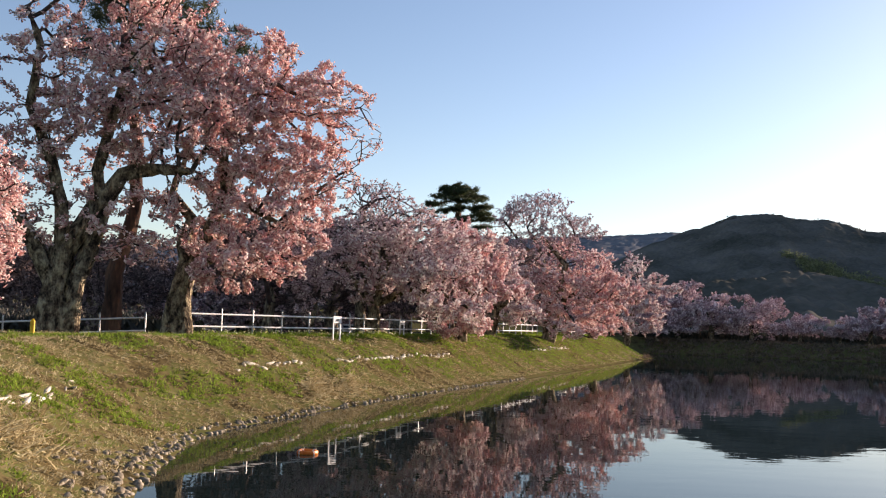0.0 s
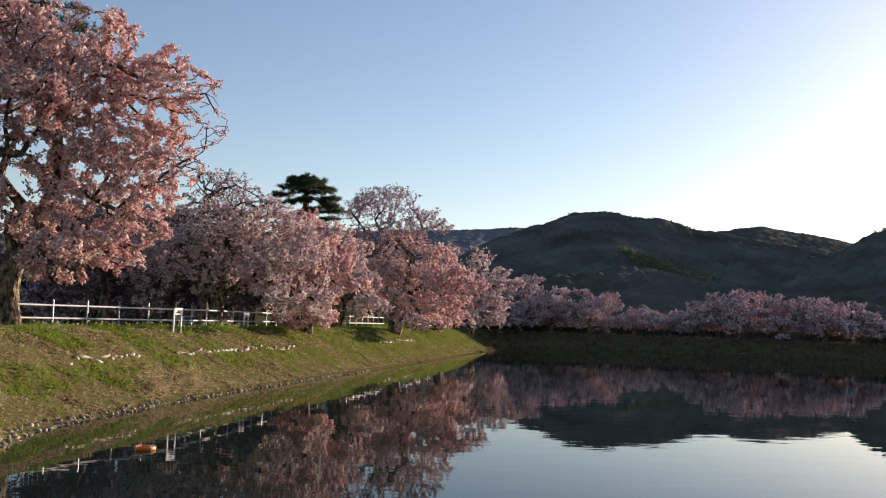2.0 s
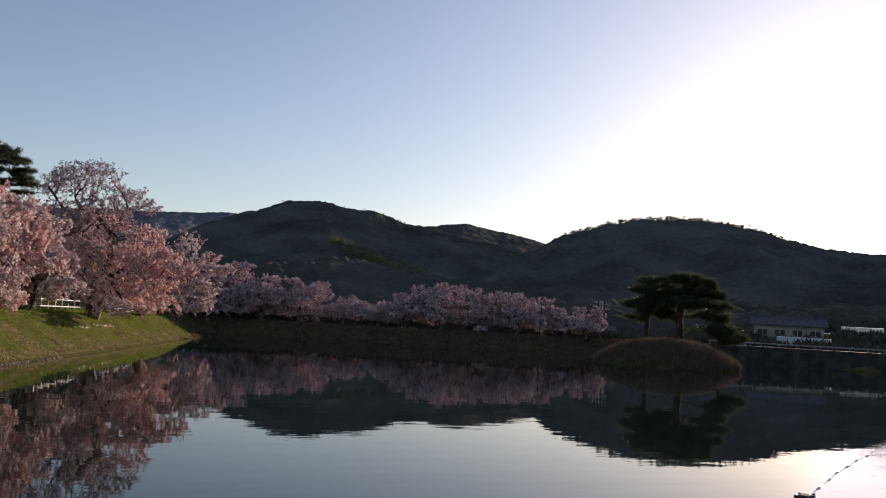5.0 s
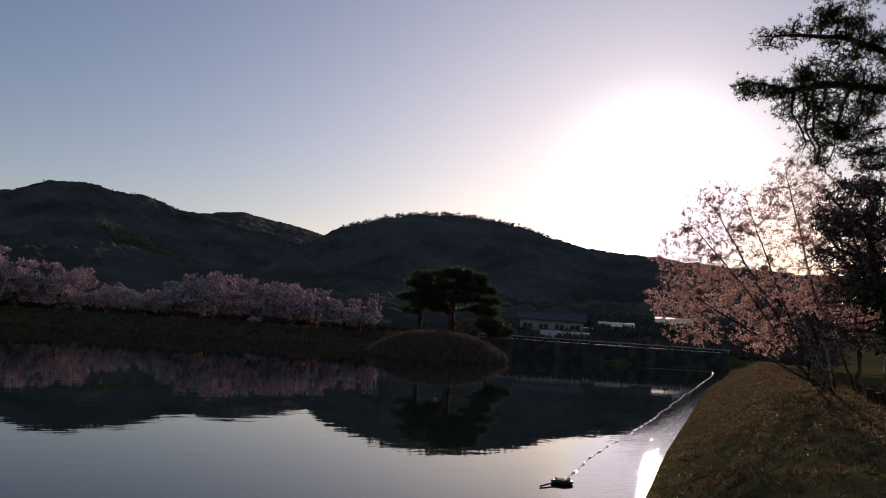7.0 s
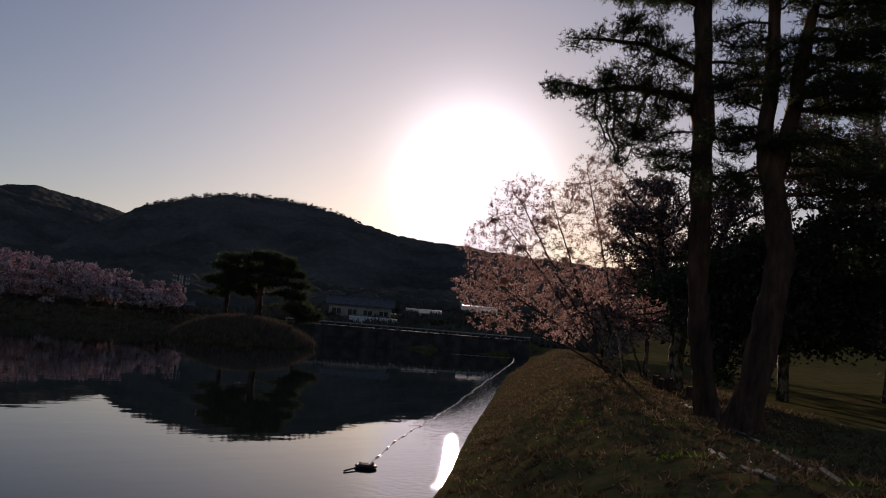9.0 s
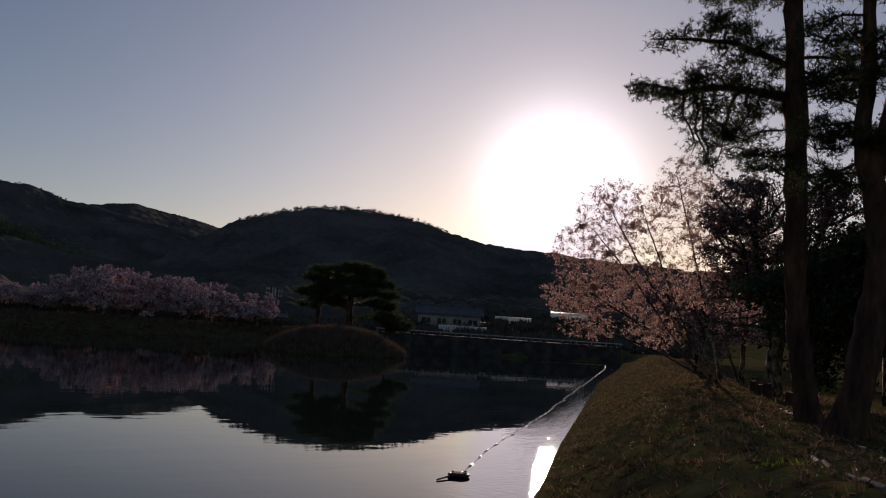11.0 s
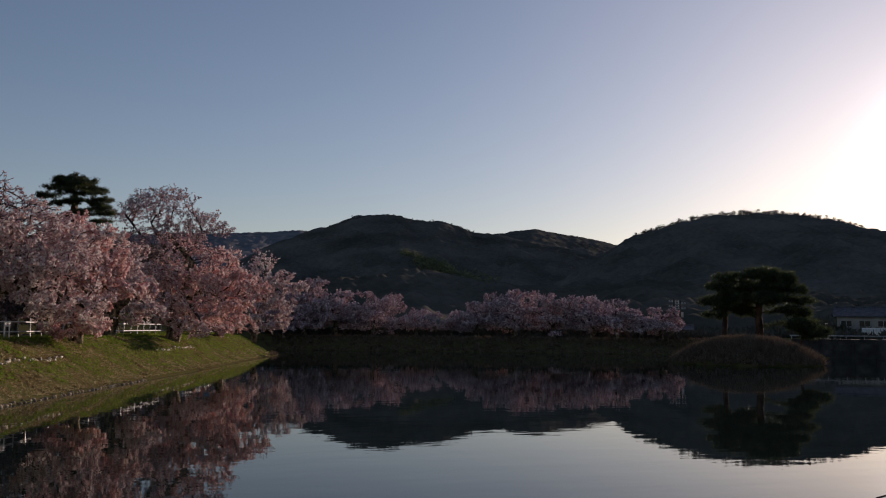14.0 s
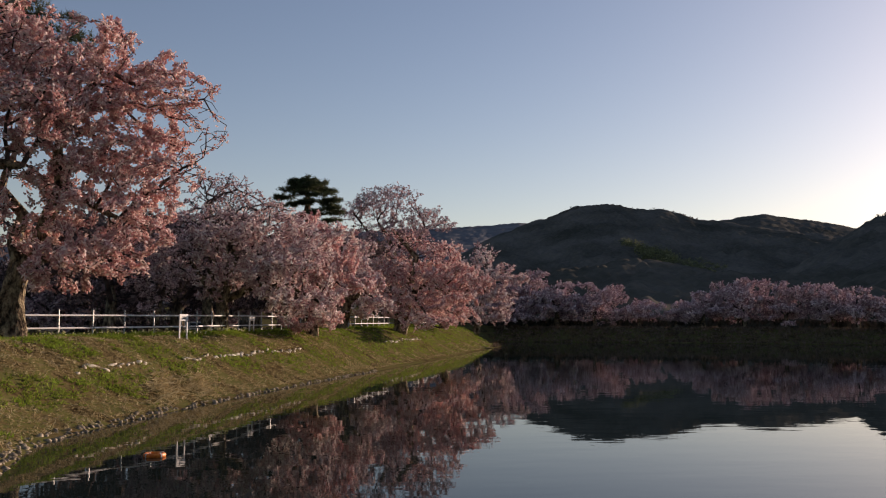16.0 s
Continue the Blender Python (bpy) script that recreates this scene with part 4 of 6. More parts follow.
tree("pine_tree", "layered black-green pine rising above the cherry blossom", [
    [(1.5, 74.0, 2.0, 0.40), (1.6, 74.0, 7.0, 0.33), (1.1, 74.0, 11.3, 0.25), (1.1, 74.0, 12.8, 0.12)]],
    [(1.0 + 0.8 * a_, 74.0 + b_, c_, 0.85 * r_, 0.13) for a_, b_, c_, r_ in (
        (0.0, 0, 13.75, 1.0), (-0.9, -0.4, 13.45, 1.1), (1.0, -0.3, 13.4, 1.2), (0.1, -1.0, 13.1, 1.2), (-1.7, 0.2, 12.9, 1.1), (1.9, 0.3, 12.85, 1.2), (0.9, 1.2, 13.2, 1.2),
        (-0.6, -1.5, 12.5, 1.2), (1.2, -1.5, 12.4, 1.2), (-2.2, -0.4, 12.2, 1.0), (2.5, -0.5, 12.1, 1.1), (0.3, -1.9, 11.8, 1.2), (-1.5, -1.0, 11.6, 1.0), (2.2, -1.2, 11.4, 1.1),
        (2.9, 0.2, 11.2, 1.0), (0.8, -1.6, 11.0, 1.1), (-0.6, -1.2, 10.7, 0.9), (2.4, -0.7, 10.5, 1.0), (1.2, -1.0, 10.0, 1.0), (2.8, -0.2, 9.6, 0.9))],
    22, count=1400, step=0.35, flowers=14000, size=0.16, spread=0.12, kind="pine", bark=PINEBARK, group="pines")


# ---- far shore: a row of cherries from four forms ----
FAR = "cherry trees on the far shore"


def far_form(seed, wide, high, mat, label, flowers=10000, size=0.135, group=FAR, petal=False):
    return tree("cherry_tree", label, [[(0, 0, 0, 0.28), (0.1, 0, 1.5, 0.22), (0.3, 0.1, 2.6, 0.15), (0.2, 0.2, 3.6, 0.08)],
                                       [(0.1, 0, 1.5, 0.15), (-1.0, -0.3, 2.7, 0.1), (-2.2, -0.5, 3.4, 0.06)], [(0.1, 0, 1.5, 0.15), (1.2, 0.4, 2.6, 0.1), (2.3, 0.5, 3.2, 0.06)]],
                [(0, 0, high * 0.74, wide * 0.85, high * 0.3), (-wide * 0.68, 0.3, high * 0.44, wide * 0.56, high * 0.24), (wide * 0.3, wide * 0.55, high * 0.4, wide * 0.5, high * 0.22),
                 (wide * 0.68, -0.3, high * 0.42, wide * 0.56, high * 0.24), (0.2, -wide * 0.65, high * 0.32, wide * 0.56, high * 0.24), (-0.4, wide * 0.5, high * 0.54, wide * 0.5, high * 0.24)],
                seed, count=750, step=0.5, flowers=flowers, size=size, spread=0.16, clump=1.7, clumps=6, mat=mat, group=group, thick=0.12, thin=0.07, loose=True, petal=petal)


forms = [far_form(31, 4.2, 7.0, FARPINK, "spreading cherry tree in pale pink blossom on the far bank"),
         far_form(32, 3.4, 5.6, FARPINK, "round cherry tree in pale pink blossom on the far bank"),
         far_form(33, 4.0, 6.2, FARPINK, "cherry tree in full pink blossom on the far bank"),
         far_form(34, 3.6, 5.2, FARPINK, "low cherry tree in pink blossom leaning over the water")]
rng = np.random.default_rng(5)
spots = [(32.4, 131.5, 0, 0.95), (36.6, 130.0, 0, 1.05), (41.8, 129.0, 1, 1.0), (47.6, 127.0, 1, 0.82), (52.2, 125.3, 3, 0.7), (55.5, 123.8, 1, 0.78),
         (60.4, 121.5, 2, 1.12), (65.0, 119.2, 2, 1.05), (69.7, 116.4, 2, 0.92), (74.0, 110.6, 3, 1.0), (78.4, 112.2, 1, 0.7),
         (38.8, 137.0, 3, 1.2), (44.5, 135.0, 0, 0.8), (50.0, 133.5, 2, 0.66), (57.5, 131.0, 0, 0.66), (63.0, 128.5, 1, 1.1), (68.0, 125.0, 3, 1.05), (73.0, 121.0, 1, 0.95),
         (28.8, 127.5, 3, 0.95), (30.5, 136.0, 1, 1.15),
         (71.6, 112.8, 1, 0.8)]
for k, (fx, fy, which, scale) in enumerate(spots):
    m = pose(fx, fy, float(land(fx, fy)) - 0.05, 0, 0, rng.uniform(0, 360)) @ Matrix.Diagonal((scale, scale, scale * rng.uniform(0.96, 1.06), 1))
    if k < 4:
        # the first of each form stands in the row itself
        first = forms[k]
        first.matrix_world = pose(fx, fy, float(land(fx, fy)) - 0.05, 0, 0, 40 * k) @ Matrix.Scale((1.2, 1.3, 1.0, 0.85)[k], 4)
    else:
        copy_thing(forms[which], m)
# bare and budding trees in the park beyond the left bank
PARK = "bare trees in the park"
bare = [far_form(35, 3.8, 7.4, DARKBUD, "bare budding tree in the park behind the bank", 5000, 0.085, PARK, True),
        far_form(36, 4.4, 6.4, DARKBUD, "low bare tree in the park behind the bank", 5000, 0.085, PARK, True)]
park = [(-24, 66), (-19, 76), (-14, 72), (-13, 88), (-9, 80), (-6, 94), (-1, 88), (1, 100), (6, 104), (-29, 80), (-33, 66), (-12, 108), (-22, 100), (11, 116), (-17, 92), (-27, 96), (4, 90), (-4, 104), (-36, 90), (-40, 76), (-44, 104), (-34, 112), (-54, 108), (-25, 118), (-62, 122), (-48, 128), (-8, 70), (-3, 78), (-11.5, 64), (2.5, 82)]
for k, (px_, py_) in enumerate(park):
    m = pose(px_, py_, float(land(px_, py_)) - 0.05, 0, 0, 67.0 * k) @ Matrix.Scale(rng.uniform(1.1, 1.55), 4)
    if k < 2:
        bare[k].matrix_world = m
    else:
        copy_thing(bare[k % 2], m)
for px_, py_, which in ((-16, 70, 2), (-22, 84, 0), (-7, 86, 3)):
    ob = copy_thing(forms[which], pose(px_, py_, float(land(px_, py_)) - 0.05, 0, 0, 50) @ Matrix.Scale(0.85, 4))
    tagged(ob, "cherry tree in the park behind the bank", "tree", "cherry trees in the park")


# ---- island ----
def pad_pine(label, stem, pads, seed, flowers):
    return tree("pine_tree", label, stem, pads, seed, count=900, step=0.4, flowers=flowers, size=0.34, spread=0.22, kind="pine", bark=PINEBARK, group="pines", blades=6)


pad_pine("broad dark pine with layered boughs on the small island", [[(66.1, 77.7, 2.0, 0.40), (66.0, 77.8, 4.6, 0.34), (66.4, 77.5, 8.0, 0.2)]],
         [(66.4 + 0.766 * a_ + 0.643 * b_, 77.5 - 0.643 * a_ + 0.766 * b_, c_, r_, 0.5) for a_, b_, c_, r_ in (
             (0.2, 0, 9.2, 2.1), (-1.4, -0.6, 8.6, 1.6), (1.7, -0.4, 8.5, 1.8), (-2.2, 0.3, 7.5, 1.7), (0.3, -1.2, 7.6, 2.2), (2.7, 0.2, 7.4, 2.0), (0.4, 1.5, 7.9, 2.0),
             (-2.0, -0.6, 6.3, 1.8), (0.6, -1.5, 6.4, 2.2), (3.3, 0.0, 6.2, 1.8), (-1.5, 0.3, 5.1, 1.4), (1.9, -0.8, 5.2, 1.6), (3.6, 0.4, 5.0, 1.4), (3.8, 0.0, 3.9, 1.2))], 41, 14000)
pad_pine("slender pine with tiered boughs on the small island", [[(63.2, 79.6, 1.8, 0.26), (63.3, 79.6, 5.1, 0.22), (63.3, 79.6, 8.0, 0.12)]],
         [(63.3, 79.6, 8.6, 1.3, 0.45), (62.9, 79.9, 7.6, 1.6, 0.45), (63.8, 79.2, 6.9, 1.7, 0.45), (62.5, 80.2, 6.2, 1.7, 0.45), (63.9, 79.2, 5.5, 1.8, 0.45), (62.7, 80.1, 4.8, 1.5, 0.4)], 42, 5200)
pad_pine("low bushy pine at the edge of the island", [[(67.0, 73.0, 1.6, 0.16), (67.2, 73.0, 3.0, 0.1)]],
         [(67.2, 73.0, 3.8, 1.6, 0.6), (68.0, 72.2, 3.0, 1.5, 0.5)], 43, 2600)

# ---- right bank ----
NEAR = "pines on the right bank"
tree("pine_tree", "tall red pine with a bare lower trunk on the bank", [
    [(21.2, 8.9, 1.3, 0.26), (21.1, 9.2, 2.9, 0.22), (21.0, 9.4, 4.7, 0.20), (21.0, 9.4, 7.3, 0.18), (20.9, 9.5, 9.5, 0.16), (20.9, 9.6, 11.2, 0.15), (20.8, 9.7, 13.6, 0.10)],
    [(21.0, 9.4, 8.9, 0.08), (20.3, 10.9, 9.2, 0.06), (19.8, 11.8, 9.1, 0.04), (19.4, 12.6, 9.3, 0.025)],
    [(20.9, 9.5, 9.6, 0.07), (20.4, 10.8, 10.3, 0.05), (19.7, 12.0, 10.4, 0.03)],
    [(20.9, 9.6, 11.2, 0.06), (20.3, 10.9, 11.9, 0.04)]],
    [(19.6, 12.0, 10.35, 0.75, 0.22), (20.1, 11.1, 10.6, 0.8, 0.35), (19.4, 12.4, 9.15, 0.65, 0.2), (19.9, 11.4, 8.7, 0.75, 0.45), (20.1, 11.1, 9.4, 0.8, 0.3), (20.6, 10.3, 10.0, 0.8, 0.5),
     (20.5, 10.5, 11.8, 1.6, 0.6), (20.3, 10.8, 8.1, 0.8, 0.5), (20.5, 10.4, 9.0, 0.9, 0.6), (20.1, 11.2, 7.6, 0.6, 0.4), (20.7, 10.0, 7.4, 0.7, 0.5), (21.4, 8.6, 12.2, 1.5, 0.7), (21.4, 8.5, 9.5, 0.8, 0.6), (21.2, 9.0, 13.4, 1.8, 0.6)],
    51, count=2600, step=0.25, flowers=19000, size=0.115, spread=0.14, blades=10, kind="pine", bark=PINEBARK, group=NEAR, thin=0.03)
tree("pine_tree", "forked red pine on the bank with twisted dark boughs", [
    [(18.5, 7.2, 1.3, 0.30), (18.75, 6.95, 3.0, 0.28), (18.8, 6.7, 5.1, 0.26), (18.8, 6.9, 6.4, 0.22), (18.7, 7.1, 7.4, 0.16), (18.7, 7.0, 8.7, 0.14), (18.7, 7.1, 11.1, 0.1)],
    [(18.8, 6.9, 6.4, 0.18), (18.9, 6.6, 8.0, 0.15), (18.95, 6.45, 9.4, 0.12), (19.0, 6.2, 11.0, 0.08)]],
    [(18.5, 7.6, 9.5, 0.7, 0.4), (18.9, 6.4, 9.1, 1.1, 0.4), (18.4, 7.8, 7.4, 0.6, 0.4), (19.0, 6.0, 7.2, 1.0, 0.5), (18.4, 7.8, 6.5, 0.7, 0.4), (18.7, 7.0, 10.8, 1.3, 0.6), (19.2, 5.6, 10.4, 1.4, 0.7), (19.2, 5.6, 8.2, 1.2, 0.5), (19.3, 5.2, 6.6, 1.1, 0.5), (18.6, 7.4, 8.4, 0.9, 0.4), (19.4, 4.8, 9.2, 1.2, 0.5)],
    52, count=2600, step=0.25, flowers=19000, size=0.115, spread=0.14, blades=10, kind="pine", bark=PINEBARK, group=NEAR, thin=0.03)
tree("cherry_tree", "spreading young cherry in thin pale blossom on the bank", [
    [(38.9, 20.5, 1.3, 0.10), (38.5, 21.3, 2.4, 0.08), (37.4, 23.0, 5.2, 0.05), (36.2, 25.0, 9.2, 0.02)],
    [(38.8, 20.6, 1.8, 0.07), (37.4, 22.8, 3.4, 0.05), (35.6, 24.6, 4.8, 0.035), (34.2, 26.2, 6.0, 0.02)],
    [(38.8, 20.6, 1.7, 0.06), (37.2, 22.6, 2.7, 0.04), (35.2, 24.6, 3.6, 0.02)],
    [(38.6, 21.1, 2.2, 0.07), (37.9, 22.4, 5.0, 0.05), (37.2, 23.8, 9.0, 0.02)],
    [(38.9, 20.5, 1.5, 0.08), (38.8, 21.4, 5.0, 0.05), (38.4, 22.8, 10.6, 0.02)],
    [(38.6, 21.1, 2.4, 0.06), (36.8, 23.6, 5.6, 0.04), (35.4, 25.2, 8.0, 0.02)]],
    [(36.3, 24.9, 8.6, 1.8, 1.9), (35.2, 25.2, 6.8, 1.9, 1.6), (34.9, 25.4, 5.0, 1.9, 1.2), (34.9, 25.0, 3.7, 1.4, 0.7), (37.3, 23.4, 8.4, 1.8, 2.0), (36.6, 23.8, 5.8, 1.9, 1.6), (38.2, 22.4, 10.0, 1.6, 1.8), (38.0, 21.8, 6.4, 1.6, 1.8), (37.0, 22.8, 3.8, 1.5, 1.0)],
    53, petal=True, count=6500, step=0.28, flowers=60000, size=0.028, spread=0.05, mat=YOUNG, group="trees on the right bank", thin=0.02, tip=0.0045, clumps=0, thick=0.06)
tree("cherry_tree", "upright young cherry in thin pale blossom on the bank", [
    [(38.4, 19.3, 1.3, 0.10), (38.6, 19.4, 3.5, 0.08), (38.8, 20.0, 6.4, 0.05), (39.2, 21.4, 10.2, 0.02)],
    [(38.5, 19.4, 2.2, 0.07), (38.6, 19.2, 5.0, 0.05), (39.2, 19.4, 9.6, 0.02)],
    [(38.5, 19.4, 1.9, 0.06), (38.0, 20.2, 4.0, 0.04), (37.9, 21.0, 6.6, 0.02)]],
    [(39.0, 21.2, 9.0, 1.5, 1.9), (39.2, 19.8, 8.6, 1.6, 2.0), (38.5, 19.6, 5.6, 1.5, 1.8), (38.0, 18.2, 7.0, 1.4, 1.8)],
    54, petal=True, count=3400, step=0.3, flowers=36000, size=0.03, spread=0.05, mat=YOUNG, group="trees on the right bank", thin=0.02, tip=0.005, clumps=0, thick=0.06)
tree("bare_tree", "dark multi-stemmed tree in bud between the pines", [
    [(32.6, 15.2, 1.4, 0.14), (32.7, 15.2, 3.6, 0.1), (32.3, 15.9, 6.5, 0.05)], [(32.7, 15.2, 3.0, 0.08), (33.0, 14.5, 6.0, 0.05)]],
    [(32.2, 16.2, 8.2, 1.4, 1.7), (32.8, 14.8, 7.0, 1.9, 2.4), (32.4, 15.8, 5.0, 1.6, 1.6), (33.0, 13.6, 8.2, 1.5, 1.6), (32.0, 16.8, 6.4, 1.8, 2.0), (33.2, 13.2, 5.8, 1.8, 2.0)],
    55, petal=True, count=4200, step=0.28, flowers=30000, size=0.05, spread=0.1, mat=DARKBUD, group="trees on the right bank", thin=0.03)
tree("evergreen_shrub", "dense dark evergreen in the shade behind the pines", [
    [(28.0, 10.6, 1.4, 0.14), (28.0, 10.8, 3.6, 0.1), (28.1, 10.9, 5.5, 0.06)]],
    [(27.5, 12.2, 4.6, 1.4, 1.3), (27.8, 11.2, 4.2, 1.6, 1.8), (28.3, 9.8, 5.4, 1.7, 1.9), (28.8, 8.2, 6.0, 1.8, 1.8), (28.6, 8.8, 4.5, 1.8, 1.4), (28.0, 10.6, 3.9, 1.6, 0.9)],
    56, petal=True, count=1500, step=0.32, flowers=30000, size=0.075, spread=0.2, mat=LEAF, group="trees on the right bank", category="shrub")
tree("bare_tree", "thin tree in early blossom behind the pines", [
    [(28.5, 6.3, 1.5, 0.14), (28.6, 6.2, 4.2, 0.1), (28.5, 6.4, 7.5, 0.05)], [(28.6, 6.2, 4.2, 0.08), (29.0, 5.0, 7.0, 0.04)]],
    [(28.6, 6.4, 8.2, 2.0, 2.2), (28.9, 4.6, 7.6, 2.0, 2.4), (28.4, 8.4, 8.6, 2.0, 2.2), (28.6, 5.6, 5.0, 1.8, 1.4)],
    57, petal=True, count=4200, step=0.28, flowers=26000, size=0.05, spread=0.12, mat=DARKBUD, group="trees on the right bank", thin=0.03)
tree("evergreen_shrub", "second dark evergreen closing the shade behind the pines", [
    [(33.5, 11.6, 1.5, 0.14), (33.5, 11.6, 4.0, 0.1), (33.5, 11.6, 6.0, 0.06)]],
    [(33.5, 12.6, 5.0, 2.1, 1.8), (33.8, 10.0, 5.2, 2.0, 1.8), (34.0, 8.0, 4.6, 2.2, 1.8), (33.2, 13.4, 4.2, 1.5, 1.0)],
    58, petal=True, count=1500, step=0.35, flowers=26000, size=0.085, spread=0.22, mat=LEAF, group="trees on the right bank", category="shrub")

# trees added further along the crest of the right bank, to shade it
for k, (tx, ty, which, scale) in enumerate([(70.0, 38.5, 0, 1.0), (80.0, 44.0, 3, 1.2), (92.0, 51.0, 1, 1.1), (46.0, 17.0, 2, 1.1), (58.0, 22.0, 0, 1.0), (42.0, 10.0, 3, 1.2), (54.0, 12.0, 2, 1.1)]):
    ob = copy_thing(bare[which % 2], pose(tx, ty, float(land(tx, ty)) - 0.05, 0, 0, 77.0 * k) @ Matrix.Scale(scale, 4))
    tagged(ob, "bare budding tree added beyond the crest to shade the bank", "tree", "trees on the right bank")


# ---- left bank: fence, signs, post, lifebuoy ----
def along(points, gap):
    """Places every gap metres along a line of points, with the heading of the line."""
    pts = [Vector(p) for p in points]
    out, carry = [], 0.0
    for a, b in zip(pts[:-1], pts[1:]):
        d = b - a
        u = carry
        while u < d.length:
            p = a + d * (u / d.length)
            out.append((p.x, p.y, math.atan2(d.y, d.x)))
            u += gap
        carry = u - d.length
    return out


def pipe_fence(points, gap, height, label, rail_r, post_tall=0.22):
    spots_ = along(points, gap)
    x0, y0, _ = spots_[0]
    root = empty("fence", x0, y0, float(land(x0, y0)))
    z0 = root.location.z
    level_ = np.array([float(land(x, y)) - z0 for x, y, _ in spots_])
    level_ = np.convolve(np.pad(level_, 5, mode="edge"), np.ones(11) / 11, mode="valid")
    feet = [Vector((x - x0, y - y0, float(z))) for (x, y, _), z in zip(spots_, level_)]
    bm = bmesh.new()
    rod(bm, (0, 0, -0.45), (0, 0, height + post_tall), 0.034, 8)
    rod(bm, (0, 0, height + post_tall), (0, 0, height + post_tall + 0.03), 0.034, 8, 0.012)
    post_me = bpy.data.meshes.new("post")
    bm.to_mesh(post_me)
    bm.free()
    post_me.materials.append(STEEL)
    for f in feet:
        p = child("post", post_me, root)
        p.location = f
    for level in (height, height * 0.42):
        for a, b in zip(feet[:-1], feet[1:]):
            bm = bmesh.new()
            rod(bm, a + Vector((0, 0, level)), b + Vector((0, 0, level)), rail_r, 8)
            part("rail", bm, WHITEPAINT, root)
    return tagged(root, label, "fence", "pipe fences along the bank")


pipe_fence([(-9.9, 37.6, 0), (-4.95, 44.8, 0), (-2.4, 52.5, 0), (-0.3, 59.0, 0), (8.6, 83.5, 0), (17.5, 106.0, 0)], 1.75, 0.86,
           "white two-rail pipe fence with grey posts along the bank", 0.036)
pipe_fence([(-21.0, 33.6, 0), (-15.2, 35.2, 0), (-12.6, 37.4, 0), (-10.75, 37.6, 0)], 1.75, 0.86, "white pipe fence with grey posts behind the old trunks", 0.034)


def bars(parent, n, w, h, z, y, seed):
    r = random.Random(seed)
    for i in range(n):
        bm = bmesh.new()
        box(bm, r.uniform(-0.03, 0.03), y, z - i * h, w * r.uniform(0.6, 1.0), 0.006, h * 0.5)
        part("text_line", bm, DARKMARK, parent)


def notice(x, y, width, tall, plate, label):
    root = empty("notice_board", x, y, float(land(x, y)), math.degrees(math.atan2(-x, y)) + 52)
    for side in (-1, 1):
        bm = bmesh.new()
        box(bm, side * width / 2, 0, tall / 2 - 0.1, 0.07, 0.05, tall + 0.2, 0.008)
        part("post", bm, WHITEPAINT, root)
    bm = bmesh.new()
    box(bm, 0, -0.02, tall - plate / 2, width + 0.08, 0.03, plate, 0.006)
    face = part("panel", bm, WHITEPAINT, root)
    bars(face, 2, width * 0.5, plate * 0.22, tall - plate * 0.4, -0.04, 3)
    return tagged(root, label, "sign")


notice(-4.6, 42.6, 0.5, 1.06, 0.3, "white notice board on two posts beside the fence")
notice(-2.1, 52.2, 0.36, 0.85, 0.26, "small white notice board fixed by the fence")

marker = empty("marker_post", -12.9, 30.4, float(land(-12.9, 30.4)))
bm = bmesh.new()
rod(bm, (0, 0, -0.2), (0, 0, 0.46), 0.075, 14)
part("body", bm, YELLOW, marker)
bm = bmesh.new()
rod(bm, (0, 0, 0.46), (0, 0, 0.52), 0.075, 14, 0.03)
part("cap", bm, YELLOW, marker)
tagged(marker, "short yellow plastic marker post in the grass", "post")


def parked_car(x, y, rz, label):
    root = empty("car", x, y, float(land(x, y)) + 0.1, rz)
    bm = bmesh.new()
    box(bm, 0, 0, 0.62, 3.9, 1.6, 0.62, 0.12)
    body = part("body", bm, WHITEPAINT, root)
    bm = bmesh.new()
    cab = [(-1.75, 0.74, 0.9), (1.15, 0.74, 0.9), (0.55, 0.62, 1.46), (-1.5, 0.62, 1.46)]
    lo = [bm.verts.new(p) for p in cab]
    hi = [bm.verts.new((p[0], -p[1], p[2])) for p in cab]
    bm.faces.new(lo)
    bm.faces.new(hi[::-1])
    for k in range(4):
        bm.faces.new((lo[k], hi[k], hi[(k + 1) % 4], lo[(k + 1) % 4]))
    bmesh.ops.recalc_face_normals(bm, faces=bm.faces)
    bmesh.ops.bevel(bm, geom=list(bm.edges), offset=0.06, segments=2, affect="EDGES")
    cabin = part("cabin", bm, WHITEPAINT, root)
    for side in (-1, 1):
        for x0, x1 in ((-1.4, -0.5), (-0.4, 0.6)):
            bm = bmesh.new()
            box(bm, (x0 + x1) / 2, side * 0.705, 1.18, x1 - x0, 0.02, 0.36, 0.0, Matrix.Rotation(side * 0.2, 4, "X"))
            part("window", bm, GLASS, cabin)
        bm = bmesh.new()
        box(bm, 1.96, side * 0.55, 0.72, 0.06, 0.3, 0.14, 0.02)
        part("headlight", bm, FOAM, body)
    bm = bmesh.new()
    box(bm, 0.89, 0, 1.19, 0.03, 1.15, 0.55, 0.0, Matrix.Rotation(-0.82, 4, "Y"))
    part("windscreen", bm, GLASS, cabin)
    for wx in (-1.25, 1.25):
        for side in (-1, 1):
            bm = bmesh.new()
            rod(bm, (wx, side * 0.6, 0.3), (wx, side * 0.82, 0.3), 0.3, 16)
            wheel = part("wheel", bm, RUBBER, root)
            bm = bmesh.new()
            rod(bm, (wx, side * 0.8, 0.3), (wx, side * 0.83, 0.3), 0.18, 12)
            part("rim", bm, STEEL, wheel)
    return tagged(root, label, "car")


